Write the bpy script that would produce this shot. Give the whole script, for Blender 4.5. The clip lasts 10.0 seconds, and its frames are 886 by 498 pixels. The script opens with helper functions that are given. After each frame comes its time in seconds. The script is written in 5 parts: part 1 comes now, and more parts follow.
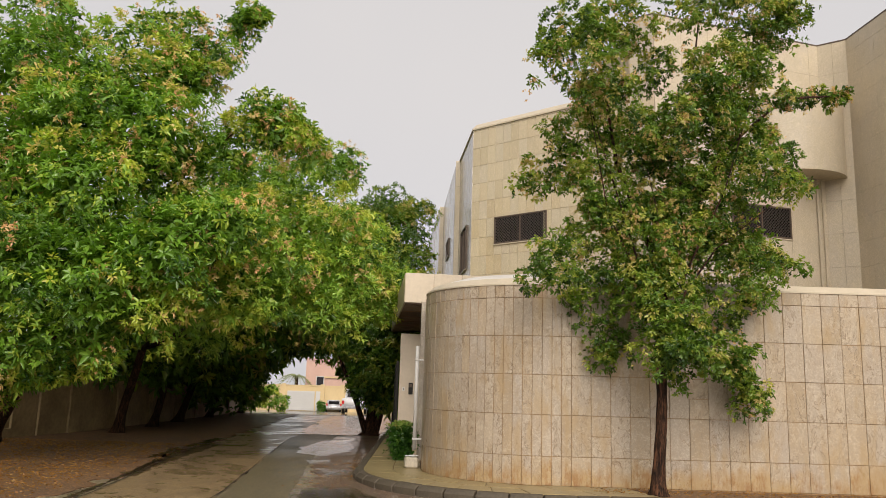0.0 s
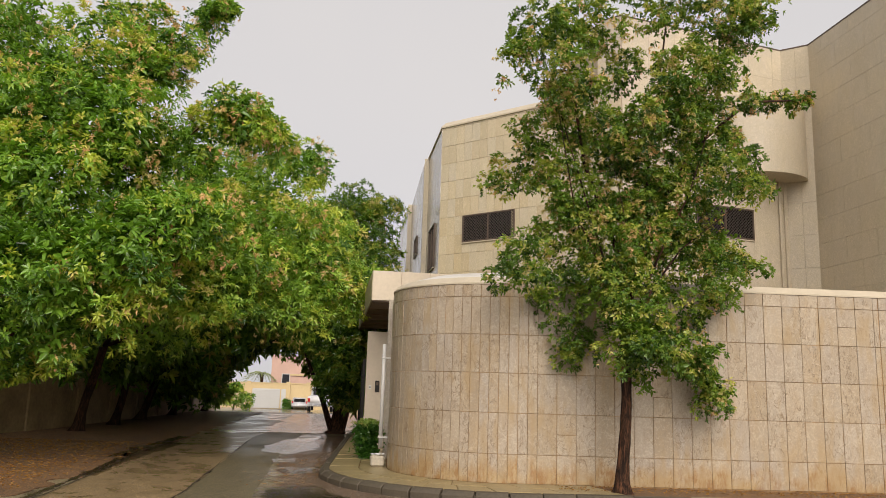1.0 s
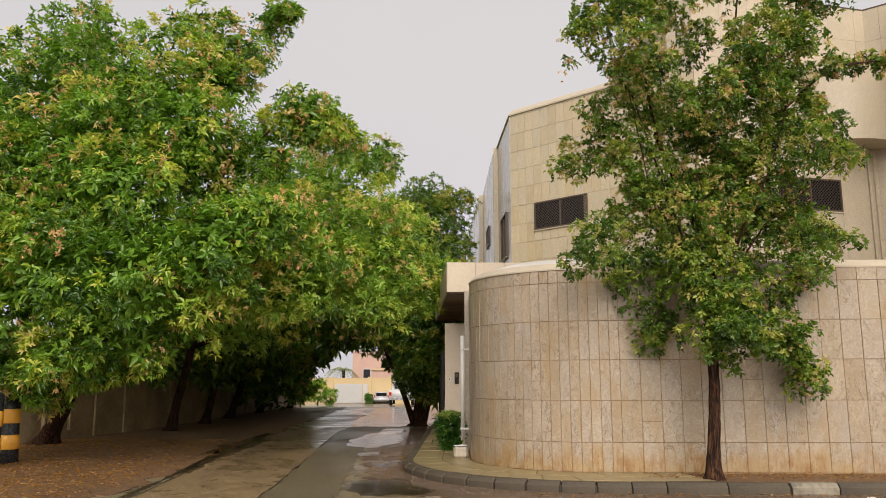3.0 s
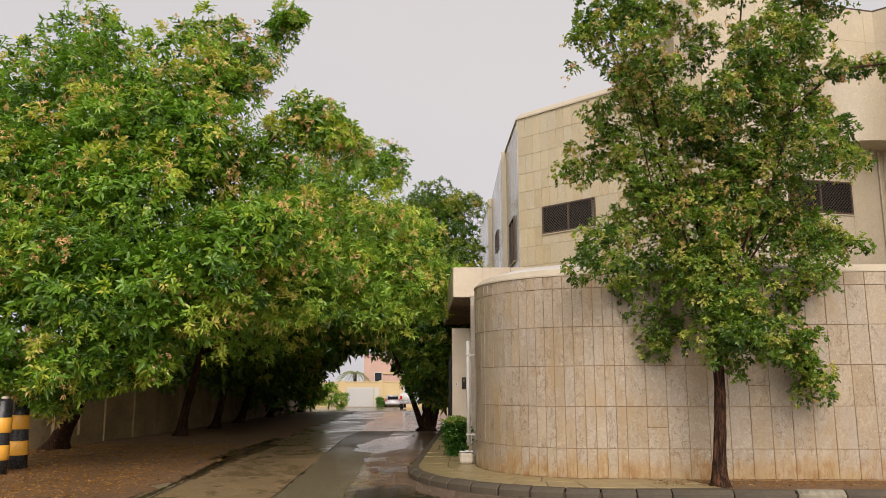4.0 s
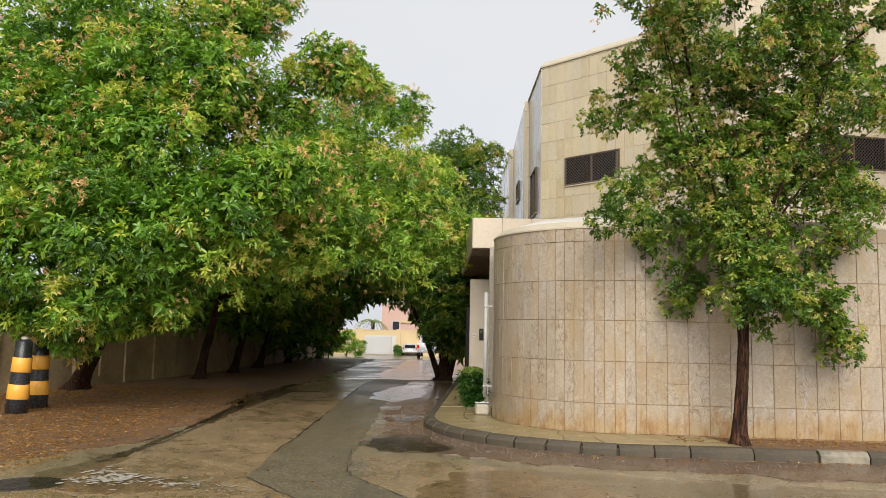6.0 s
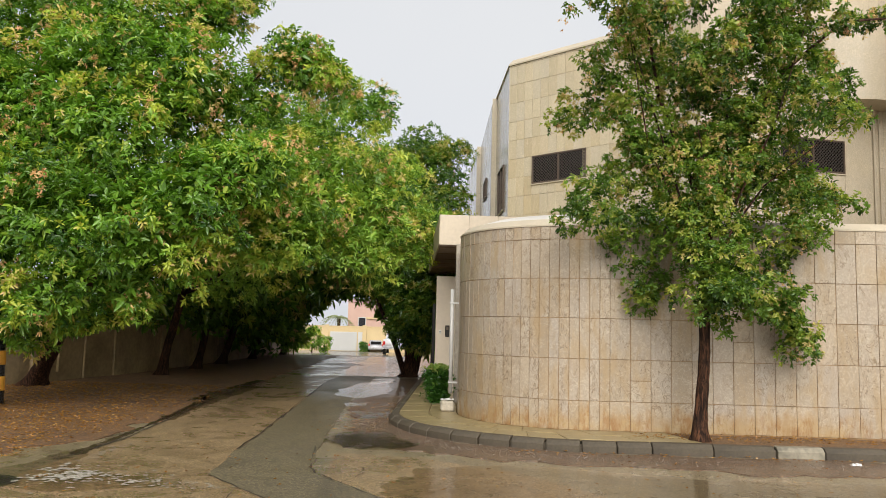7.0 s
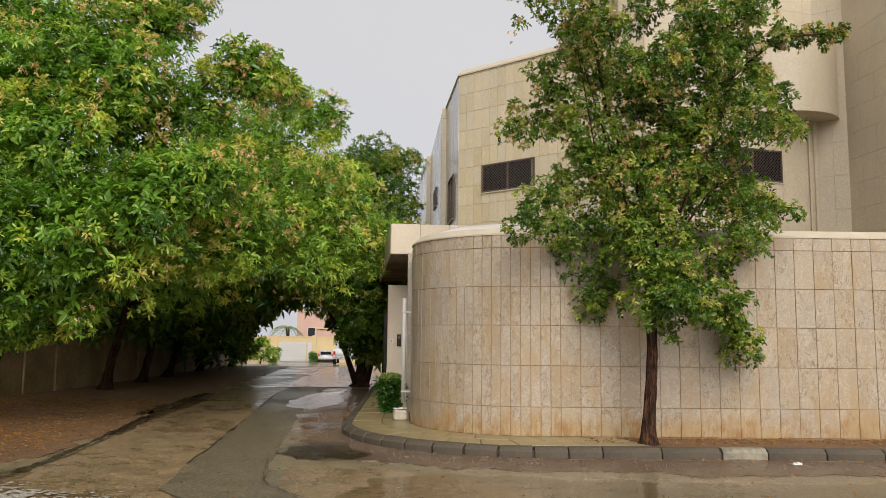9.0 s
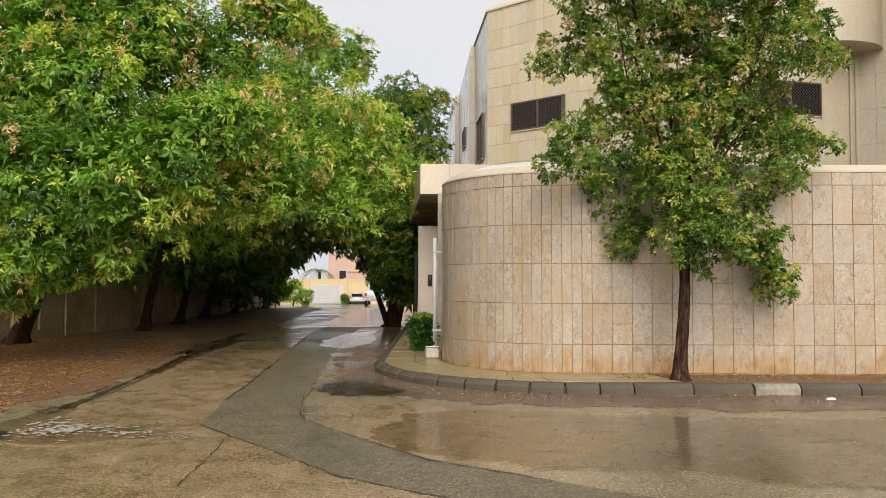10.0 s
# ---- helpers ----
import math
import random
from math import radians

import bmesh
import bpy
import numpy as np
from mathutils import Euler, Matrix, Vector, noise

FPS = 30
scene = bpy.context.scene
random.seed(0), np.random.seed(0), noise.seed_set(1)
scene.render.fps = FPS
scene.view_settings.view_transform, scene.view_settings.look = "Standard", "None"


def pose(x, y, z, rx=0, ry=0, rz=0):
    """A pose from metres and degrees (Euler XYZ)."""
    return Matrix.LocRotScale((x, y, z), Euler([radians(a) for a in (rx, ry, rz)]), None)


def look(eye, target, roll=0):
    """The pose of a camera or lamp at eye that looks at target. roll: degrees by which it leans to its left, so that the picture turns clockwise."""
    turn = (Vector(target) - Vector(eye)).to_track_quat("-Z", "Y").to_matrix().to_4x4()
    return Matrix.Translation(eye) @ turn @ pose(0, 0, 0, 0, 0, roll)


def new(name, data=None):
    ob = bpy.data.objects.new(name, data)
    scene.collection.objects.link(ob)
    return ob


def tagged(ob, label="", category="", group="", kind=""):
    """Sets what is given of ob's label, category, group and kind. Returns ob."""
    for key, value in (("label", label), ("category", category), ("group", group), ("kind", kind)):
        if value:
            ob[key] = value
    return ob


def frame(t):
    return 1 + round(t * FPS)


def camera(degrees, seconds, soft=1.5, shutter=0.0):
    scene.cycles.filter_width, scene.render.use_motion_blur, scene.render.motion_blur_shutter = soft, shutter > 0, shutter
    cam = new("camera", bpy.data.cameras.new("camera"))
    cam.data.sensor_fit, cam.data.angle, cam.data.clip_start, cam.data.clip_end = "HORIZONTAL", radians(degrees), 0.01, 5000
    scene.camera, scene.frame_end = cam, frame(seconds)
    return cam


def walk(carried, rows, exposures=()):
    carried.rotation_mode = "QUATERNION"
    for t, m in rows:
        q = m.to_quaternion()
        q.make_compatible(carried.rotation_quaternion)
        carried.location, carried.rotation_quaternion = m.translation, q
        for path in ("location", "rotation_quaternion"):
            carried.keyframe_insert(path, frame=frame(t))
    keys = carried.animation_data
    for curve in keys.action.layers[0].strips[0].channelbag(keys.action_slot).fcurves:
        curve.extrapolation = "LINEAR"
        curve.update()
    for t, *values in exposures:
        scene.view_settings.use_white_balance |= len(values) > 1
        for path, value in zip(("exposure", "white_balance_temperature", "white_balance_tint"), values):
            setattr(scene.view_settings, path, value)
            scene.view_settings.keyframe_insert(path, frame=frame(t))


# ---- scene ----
cam = camera(59.7, 10.0, 0.7)
PATH = [
    (0, pose(-0.052, -0.341, 1.522, 100.35, -1.71, -0.59)),
    (0.5, pose(-0.058, -0.315, 1.523, 100.30, -1.79, -1.48)),
    (1, pose(-0.054, -0.328, 1.531, 100.26, -1.79, -3.03)),
    (1.5, pose(-0.067, -0.327, 1.523, 99.99, -1.81, -3.19)),
    (2, pose(-0.097, -0.288, 1.509, 99.19, -1.55, -0.92)),
    (2.5, pose(-0.114, -0.221, 1.501, 98.69, -0.33, 1.73)),
    (3.8, pose(0.072, -0.259, 1.584, 101.19, 0.13, 3.42)),
    (4, pose(0.069, -0.226, 1.576, 99.74, 0.22, 3.69)),
    (4.5, pose(0.020, -0.118, 1.586, 97.54, 0.07, 4.45)),
    (5, pose(-0.019, -0.043, 1.591, 96.58, -0.33, 5.28)),
    (5.5, pose(0.034, 0.003, 1.595, 96.24, -0.87, 5.47)),
    (7, pose(0.053, 0.022, 1.594, 95.88, -1.41, 2.46)),
    (7.5, pose(0.049, 0.012, 1.589, 96.04, -1.37, 0.51)),
    (8, pose(0.047, -0.000, 1.590, 96.78, -1.07, -1.18)),
    (8.5, pose(0.020, -0.028, 1.596, 97.43, -0.85, -1.79)),
    (9, pose(0.016, -0.031, 1.595, 96.58, -0.60, -1.21)),
    (9.5, pose(0.015, -0.024, 1.577, 94.35, -0.43, 0.16)),
    (10, pose(0.000, 0.000, 1.550, 92.28, -0.13, 1.00)),
]
walk(cam, PATH, exposures=[(0.0, 0.16, 6950, 14), (2.5, 0.14, 6950, 15), (4.0, 0.12, 6950, 16), (5.5, 0.36, 6550, 11), (7.0, 0.36, 6550, 10), (9.0, 0.12, 6650, 12), (9.5, 0.20, 6650, 12), (10.0, 0.38, 6600, 12)])

# ---- world and light: bright overcast, soft light from behind the camera ----
SUN_EL, SUN_AZ = 36.0, 171.0
world = bpy.data.worlds.new("overcast_sky")
scene.world = world
world.use_nodes = True
wt = world.node_tree
wt.nodes.clear()
w_out = wt.nodes.new("ShaderNodeOutputWorld")
w_bg = wt.nodes.new("ShaderNodeBackground")
w_sky = wt.nodes.new("ShaderNodeTexSky")
w_sky.sky_type, w_sky.sun_disc = "NISHITA", False
w_sky.sun_elevation, w_sky.sun_rotation = radians(SUN_EL), radians(SUN_AZ)
w_sky.air_density, w_sky.dust_density = 1.0, 4.0
w_hsv = wt.nodes.new("ShaderNodeHueSaturation")
w_hsv.inputs["Saturation"].default_value = 0.2
w_hsv.inputs["Value"].default_value = 0.1
w_mix = wt.nodes.new("ShaderNodeMix")
w_mix.data_type = "RGBA"
w_mix.inputs["Factor"].default_value = 0.8
w_noise = wt.nodes.new("ShaderNodeTexNoise")
w_noise.inputs["Scale"].default_value = 1.6
w_noise.inputs["Detail"].default_value = 4
w_ramp = wt.nodes.new("ShaderNodeValToRGB")
w_ramp.color_ramp.elements[0].position, w_ramp.color_ramp.elements[0].color = 0.3, (0.83, 0.87, 0.94, 1)
w_ramp.color_ramp.elements[1].position, w_ramp.color_ramp.elements[1].color = 0.7, (0.93, 0.95, 0.98, 1)
wt.links.new(w_noise.outputs["Fac"], w_ramp.inputs["Fac"])
wt.links.new(w_sky.outputs["Color"], w_hsv.inputs["Color"])
wt.links.new(w_hsv.outputs["Color"], w_mix.inputs["A"])
wt.links.new(w_ramp.outputs["Color"], w_mix.inputs["B"])
wt.links.new(w_mix.outputs["Result"], w_bg.inputs["Color"])
w_bg.inputs["Strength"].default_value = 0.76
wt.links.new(w_bg.outputs["Background"], w_out.inputs["Surface"])

sun_data = bpy.data.lights.new("sun", "SUN")
sun_data.energy, sun_data.angle, sun_data.color = 3.0, radians(50), (1.0, 0.95, 0.87)
sun = new("sun", sun_data)
az, el = radians(SUN_AZ), radians(SUN_EL)
sun_from = Vector((math.sin(az) * math.cos(el), math.cos(az) * math.cos(el), math.sin(el)))
sun.matrix_world = look(sun_from * 60, (0, 0, 0))


# ---- material tools ----
class Mat:
    """A node material with short calls: node() adds one, its inputs given by name."""

    def __init__(self, name):
        self.m = bpy.data.materials.new(name)
        self.m.use_nodes = True
        self.t = self.m.node_tree
        self.b = self.t.nodes["Principled BSDF"]
        self.pos = self.node("ShaderNodeTexCoord").outputs["Object"]
        self.world = self.node("ShaderNodeNewGeometry").outputs["Position"]

    def node(self, kind, **ins):
        n = self.t.nodes.new(kind)
        for k, v in ins.items():
            self.put(n.inputs[k.replace("_", " ")], v)
        return n

    def put(self, socket, v):
        if isinstance(v, bpy.types.NodeSocket):
            self.t.links.new(v, socket)
        else:
            socket.default_value = v

    def noise(self, scale, detail=4, at=None, rough=0.55, distort=0.0):
        return self.node("ShaderNodeTexNoise", Vector=at or self.pos, Scale=scale, Detail=detail, Roughness=rough, Distortion=distort).outputs["Fac"]

    def stretch(self, at, s, move=None):
        n = self.node("ShaderNodeMapping", Vector=at, Scale=s)
        if move is not None:
            self.put(n.inputs["Location"], move)
        return n.outputs["Vector"]

    def ramp(self, fac, *stops):
        n = self.node("ShaderNodeValToRGB", Fac=fac)
        e = n.color_ramp.elements
        while len(e) < len(stops):
            e.new(0.5)
        for i, (p, c) in enumerate(stops):
            e[i].position = p
            e[i].color = (*c, 1) if isinstance(c, tuple) else (c, c, c, 1)
        return n.outputs["Color"]

    def mix(self, fac, a, b, mode="MIX"):
        n = self.node("ShaderNodeMix")
        n.data_type, n.blend_type = "RGBA", mode
        for i, v in ((0, fac), (6, a), (7, b)):
            if isinstance(v, tuple):
                v = (*v, 1)
            self.put(n.inputs[i], v)
        return n.outputs[2]

    def math(self, op, a, b=0.0, clamp=False):
        n = self.node("ShaderNodeMath")
        n.operation, n.use_clamp = op, clamp
        self.put(n.inputs[0], a)
        self.put(n.inputs[1], b)
        return n.outputs[0]

    def axis(self, v, i):
        return self.node("ShaderNodeSeparateXYZ", Vector=v).outputs[i]

    def done(self, color=None, rough=None, bump=None, depth=0.002, **more):
        if color is not None:
            self.put(self.b.inputs["Base Color"], (*color, 1) if isinstance(color, tuple) else color)
        if rough is not None:
            self.put(self.b.inputs["Roughness"], rough)
        if bump is not None:
            n = self.node("ShaderNodeBump", Height=bump, Distance=depth, Strength=1.0)
            self.put(self.b.inputs["Normal"], n.outputs["Normal"])
        for k, v in more.items():
            self.put(self.b.inputs[k.replace("_", " ")], v)
        return self.m


def plain(name, color, rough=0.6, metal=0.0, scale=18.0, vary=0.25, bump=0.001):
    """A surface with soft blotches and fine grain."""
    k = Mat(name)
    big, fine = k.noise(scale * 0.12, 5), k.noise(scale, 6)
    f = k.math("ADD", k.math("MULTIPLY", big, 0.6), k.math("MULTIPLY", fine, 0.4))
    lo = tuple(c * (1 - vary) for c in color)
    hi = tuple(min(1, c * (1 + vary)) for c in color)
    return k.done(k.ramp(f, (0.3, lo), (0.7, hi)), k.ramp(fine, (0.2, max(0.03, rough - 0.1)), (0.8, min(1, rough + 0.1))), fine, bump, Metallic=metal)


def marble(name, base, vein, stain_height=0.0, rough=0.35, vein_amount=0.6, random_piece=True, warm_top=False):
    k = Mat(name)
    at = k.world
    if random_piece:
        rnd = k.node("ShaderNodeObjectInfo").outputs["Random"]
        off = k.node("ShaderNodeCombineXYZ", X=k.math("MULTIPLY", rnd, 37.0), Y=k.math("MULTIPLY", rnd, 91.0), Z=k.math("MULTIPLY", rnd, 53.0)).outputs[0]
        at = k.node("ShaderNodeVectorMath", )
        at.operation = "ADD"
        k.put(at.inputs[0], k.world)
        k.put(at.inputs[1], off)
        at = at.outputs[0]
    else:
        rnd = k.noise(0.7, 2, k.world)
    warm = (base[0] * 0.98, base[1] * 0.92, base[2] * 0.82)
    cool = (base[0] * 0.96, base[1] * 0.99, base[2] * 1.08)
    tone = k.ramp(rnd, (0.0, tuple(c * 0.88 for c in warm)), (0.22, base), (0.5, cool), (0.72, tuple(min(1, c * 1.1) for c in base)), (1.0, warm))
    cloud = k.noise(2.6, 6, k.stretch(at, (1.0, 1.0, 0.35)), 0.6, 0.8)
    col = k.mix(k.ramp(cloud, (0.35, 0.0), (0.7, 0.7)), tone, k.mix(0.55, tone, vein))
    streak = k.noise(16.0, 5, k.stretch(at, (1.0, 1.0, 0.1)), 0.6, 0.4)
    col = k.mix(k.ramp(streak, (0.45, 0.0), (0.75, 0.45)), col, k.mix(0.5, tone, vein))
    # wandering brown veins
    wob = k.noise(7.5, 6, k.stretch(at, (1.0, 1.0, 0.45)), 0.55, 1.2)
    line = k.math("ABSOLUTE", k.math("SUBTRACT", wob, 0.5))
    line = k.ramp(line, (0.0, 1.0), (0.009, 0.8), (0.024, 0.0))
    where = k.ramp(k.noise(1.3, 3, at), (0.38, 0.0), (0.55, 1.0))
    line = k.math("MULTIPLY", k.math("MULTIPLY", line, where), vein_amount)
    col = k.mix(line, col, tuple(c * 0.62 for c in vein))
    pale = k.math("ABSOLUTE", k.math("SUBTRACT", k.noise(3.1, 5, at, 0.5, 1.8), 0.52))
    col = k.mix(k.ramp(pale, (0.0, 0.5), (0.02, 0.0)), col, tuple(min(1, c * 1.35) for c in base))
    mottle = k.noise(34, 6, at, 0.7)
    col = k.mix(k.ramp(mottle, (0.42, 0.5), (0.52, 0.0)), col, tuple(c * 0.72 for c in base))
    col = k.mix(k.ramp(mottle, (0.54, 0.0), (0.66, 0.5)), col, tuple(min(1, c * 1.25) for c in base))
    grain = k.noise(140, 3, k.world)
    if stain_height:
        z = k.axis(k.world, 2)
        edge = k.noise(2.6, 9, k.stretch(k.world, (1, 1, 0.7)), 0.72)
        drip = k.noise(11, 4, k.stretch(k.world, (1, 1, 0.12)), 0.6)
        lim = k.math("MULTIPLY", k.math("ADD", k.math("MULTIPLY", edge, 1.2), k.math("MULTIPLY", drip, 0.5)), k.math("MULTIPLY", k.math("ADD", k.math("MULTIPLY", rnd, 0.6), 0.7), stain_height))
        low = k.math("SUBTRACT", lim, z)
        f = k.node("ShaderNodeMapRange", Value=low, From_Min=-0.05, From_Max=0.16).outputs[0]
        spots = k.math("MULTIPLY", k.ramp(k.noise(22, 6, k.world, 0.7), (0.35, 0.6), (0.6, 1.0)), k.ramp(k.noise(1.6, 5, k.world, 0.65), (0.36, 0.35), (0.52, 1.0)))
        col = k.mix(k.math("MULTIPLY", k.math("MULTIPLY", f, spots), 0.7), col, (0.40, 0.26, 0.095))
        deep = k.math("MULTIPLY", f, k.ramp(k.noise(7, 7, k.stretch(k.world, (1, 1, 0.35), (3.0, 1.0, 0.0)), 0.75), (0.46, 0.0), (0.58, 0.85)))
        col = k.mix(deep, col, (0.27, 0.14, 0.05))
    if warm_top:
        run = k.noise(4.5, 5, k.stretch(k.world, (1, 1, 0.22)), 0.6, 0.6)
        patch = k.noise(0.9, 3, k.world)
        f = k.math("MULTIPLY", k.ramp(run, (0.47, 0.0), (0.62, 1.0)), k.ramp(patch, (0.40, 0.0), (0.54, 0.6)))
        col = k.mix(f, col, (0.36, 0.25, 0.125))
        grey = k.math("MULTIPLY", k.ramp(k.noise(1.1, 4, k.stretch(k.world, (1, 1, 0.6), (4.0, 2.0, 7.0)), 0.6), (0.56, 0.0), (0.72, 0.55)), k.ramp(streak, (0.3, 0.5), (0.7, 1.0)))
        col = k.mix(grey, col, (0.36, 0.35, 0.33))
    return k.done(col, k.ramp(cloud, (0.2, rough - 0.1), (0.8, rough + 0.15)), k.math("ADD", k.math("MULTIPLY", grain, 0.4), k.math("MULTIPLY", line, -0.8)), 0.0015)


def leaf_mat(name, dark, mid, light, dry):
    """Leaves: a tint per sprig from deep green to yellow, tan seed heads at the top of the scale."""
    k = Mat(name)
    a = k.node("ShaderNodeAttribute")
    a.attribute_name = "tint"
    isl = k.node("ShaderNodeNewGeometry").outputs["Random Per Island"]
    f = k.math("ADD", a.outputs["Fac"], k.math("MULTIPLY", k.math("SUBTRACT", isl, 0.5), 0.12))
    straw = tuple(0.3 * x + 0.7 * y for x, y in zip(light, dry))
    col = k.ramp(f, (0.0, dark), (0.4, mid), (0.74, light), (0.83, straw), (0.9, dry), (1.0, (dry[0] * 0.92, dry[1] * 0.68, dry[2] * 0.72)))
    k.done(col, 0.24, None, Specular_IOR_Level=0.55)
    tr = k.node("ShaderNodeBsdfTranslucent", Color=k.mix(1.0, col, (1.0, 1.1, 0.45), "MULTIPLY"))
    mx = k.node("ShaderNodeMixShader", Fac=0.36)
    out = k.t.nodes["Material Output"]
    k.t.links.new(k.b.outputs[0], mx.inputs[1])
    k.t.links.new(tr.outputs[0], mx.inputs[2])
    k.t.links.new(mx.outputs[0], out.inputs["Surface"])
    return k.m


def ground_mat(name, a, b, c, rough=0.35, grit=60.0, depth=0.006, wet=0.5):
    """Wet ground: three colours in patches, grit, and a film of water that comes and goes."""
    k = Mat(name)
    at = k.world
    big, mid, fine = k.noise(0.45, 5, at, 0.6, 0.5), k.noise(2.6, 8, at, 0.7), k.noise(grit * 0.8, 6, at, 0.8)
    col = k.mix(k.ramp(big, (0.38, 0.0), (0.62, 1.0)), a, b)
    col = k.mix(k.ramp(mid, (0.42, 0.0), (0.7, 0.6)), col, c)
    col = k.mix(k.ramp(fine, (0.42, 0.85), (0.5, 0.0)), col, tuple(x * 0.3 for x in a))
    col = k.mix(k.ramp(fine, (0.52, 0.0), (0.62, 0.8)), col, tuple(min(1, x * 2.0) for x in b))
    stone = k.node("ShaderNodeTexVoronoi", Vector=at, Scale=grit * 0.55).outputs["Distance"]
    col = k.mix(k.ramp(stone, (0.12, 0.9), (0.27, 0.0)), col, tuple(min(1, x * 2.6) for x in b))
    stain = k.noise(0.8, 7, k.stretch(at, (1.5, 0.6, 1.0), (9.0, 4.0, 0.0)), 0.72, 1.2)
    col = k.mix(k.ramp(stain, (0.5, 0.0), (0.66, 0.5)), col, tuple(x * 0.4 for x in a))
    film = k.ramp(k.math("ADD", k.math("MULTIPLY", big, 0.5), k.math("MULTIPLY", mid, 0.5)), (0.42, 0.0), (0.6, 1.0))
    r = k.math("SUBTRACT", rough + 0.2, k.math("MULTIPLY", film, wet * 0.6))
    h = k.math("ADD", k.math("MULTIPLY", fine, 0.7), k.math("MULTIPLY", mid, 0.8))
    k.put(k.b.inputs["Specular IOR Level"], 0.7)
    k.put(k.b.inputs["Coat Weight"], k.math("MULTIPLY", film, wet * 1.4))
    k.put(k.b.inputs["Coat Roughness"], 0.12)
    return k.done(col, r, h, depth)


def water_mat():
    """A thin film of rain water that the grit breaks up."""
    k = Mat("rain_water")
    at = k.world
    fr = k.node("ShaderNodeFresnel", IOR=1.33).outputs[0]
    n = k.node("ShaderNodeBump", Height=k.noise(9, 4, at), Distance=0.003, Strength=1.0)
    gl = k.node("ShaderNodeBsdfGlossy", Roughness=0.09, Normal=n.outputs["Normal"])
    tr = k.node("ShaderNodeBsdfTransparent", Color=(0.9, 0.88, 0.84, 1))
    grit = k.math("ADD", k.math("MULTIPLY", k.noise(45, 5, at, 0.7), 0.45), k.math("MULTIPLY", k.noise(1.6, 5, k.stretch(at, (1, 2.2, 1)), 0.6), 0.55))
    f = k.math("MULTIPLY", fr, k.ramp(grit, (0.36, 0.08), (0.46, 1.0)))
    mx = k.node("ShaderNodeMixShader", Fac=f)
    k.t.links.new(tr.outputs[0], mx.inputs[1])
    k.t.links.new(gl.outputs[0], mx.inputs[2])
    k.t.links.new(mx.outputs[0], k.t.nodes["Material Output"].inputs["Surface"])
    return k.m


def bark_mat():
    k = Mat("ridged_bark")
    at = k.stretch(k.world, (1.0, 1.0, 0.16))
    ridge, patch, grain = k.noise(34, 6, at, 0.65, 0.6), k.noise(7, 4, at, 0.6), k.noise(120, 3, k.world)
    col = k.ramp(ridge, (0.36, (0.008, 0.005, 0.004)), (0.5, (0.034, 0.018, 0.011)), (0.64, (0.12, 0.055, 0.03)))
    col = k.mix(k.ramp(patch, (0.58, 0.0), (0.68, 0.8)), col, (0.17, 0.075, 0.038))
    return k.done(col, 0.85, k.math("ADD", ridge, k.math("MULTIPLY", grain, 0.2)), 0.02, Specular_IOR_Level=0.15)


M_TILE = marble("wall_marble", (0.41, 0.345, 0.262), (0.285, 0.188, 0.097), 0.5, 0.3, 0.9, True, True)
M_VILLA = marble("villa_stone", (0.53, 0.45, 0.315), (0.42, 0.36, 0.22), 0.0, 0.4, 0.12, True)
M_VILLA_PLAIN = marble("villa_stone_large", (0.53, 0.45, 0.325), (0.42, 0.36, 0.23), 0.0, 0.45, 0.15, False)
M_POLISHED = marble("polished_stone", (0.42, 0.37, 0.29), (0.3, 0.24, 0.17), 0.0, 0.14, 0.3, False)
M_GROUT = plain("rusty_grout", (0.33, 0.205, 0.10), 0.8, 0, 40, 0.4)
M_GROUT_PALE = plain("pale_grout", (0.42, 0.34, 0.23), 0.8, 0, 40, 0.3)
M_COPING = plain("cream_coping_paint", (0.50, 0.43, 0.32), 0.55, 0, 30, 0.12)
M_COPING_WHITE = plain("white_coping_paint", (0.60, 0.57, 0.52), 0.5, 0, 12, 0.14)
M_CANOPY = plain("canopy_cladding", (0.60, 0.51, 0.39), 0.4, 0, 20, 0.1)
M_SOFFIT = plain("brown_soffit", (0.16, 0.10, 0.06), 0.5, 0, 20, 0.2)
M_PIER = plain("pier_paint", (0.55, 0.47, 0.37), 0.5, 0, 14, 0.1)
M_KERB = plain("kerb_concrete", (0.072, 0.057, 0.038), 0.62, 0, 30, 0.45, 0.003)
M_KERB_WHITE = plain("worn_white_kerb_paint", (0.22, 0.195, 0.145), 0.6, 0, 14, 0.7, 0.003)
M_PAVING = plain("yellow_paving", (0.27, 0.21, 0.105), 0.35, 0, 25, 0.35, 0.003)
M_CONCRETE = ground_mat("wet_concrete", (0.245, 0.168, 0.086), (0.295, 0.205, 0.112), (0.185, 0.125, 0.062), 0.26, 55, 0.0025, 0.5)
M_ASPHALT = ground_mat("wet_asphalt", (0.112, 0.088, 0.048), (0.152, 0.121, 0.068), (0.072, 0.055, 0.03), 0.36, 52, 0.005, 0.2)
M_MUD = ground_mat("red_mud", (0.12, 0.07, 0.04), (0.132, 0.079, 0.045), (0.078, 0.045, 0.026), 0.34, 40, 0.008, 0.4)
M_GROUND = ground_mat("wet_earth_road", (0.195, 0.155, 0.09), (0.25, 0.2, 0.118), (0.13, 0.10, 0.056), 0.26, 50, 0.004, 0.5)
M_DIRT = ground_mat("leafy_earth", (0.135, 0.066, 0.024), (0.185, 0.092, 0.032), (0.08, 0.041, 0.016), 0.6, 45, 0.015, 0.2)
M_WATER = water_mat()
M_BARK = bark_mat()
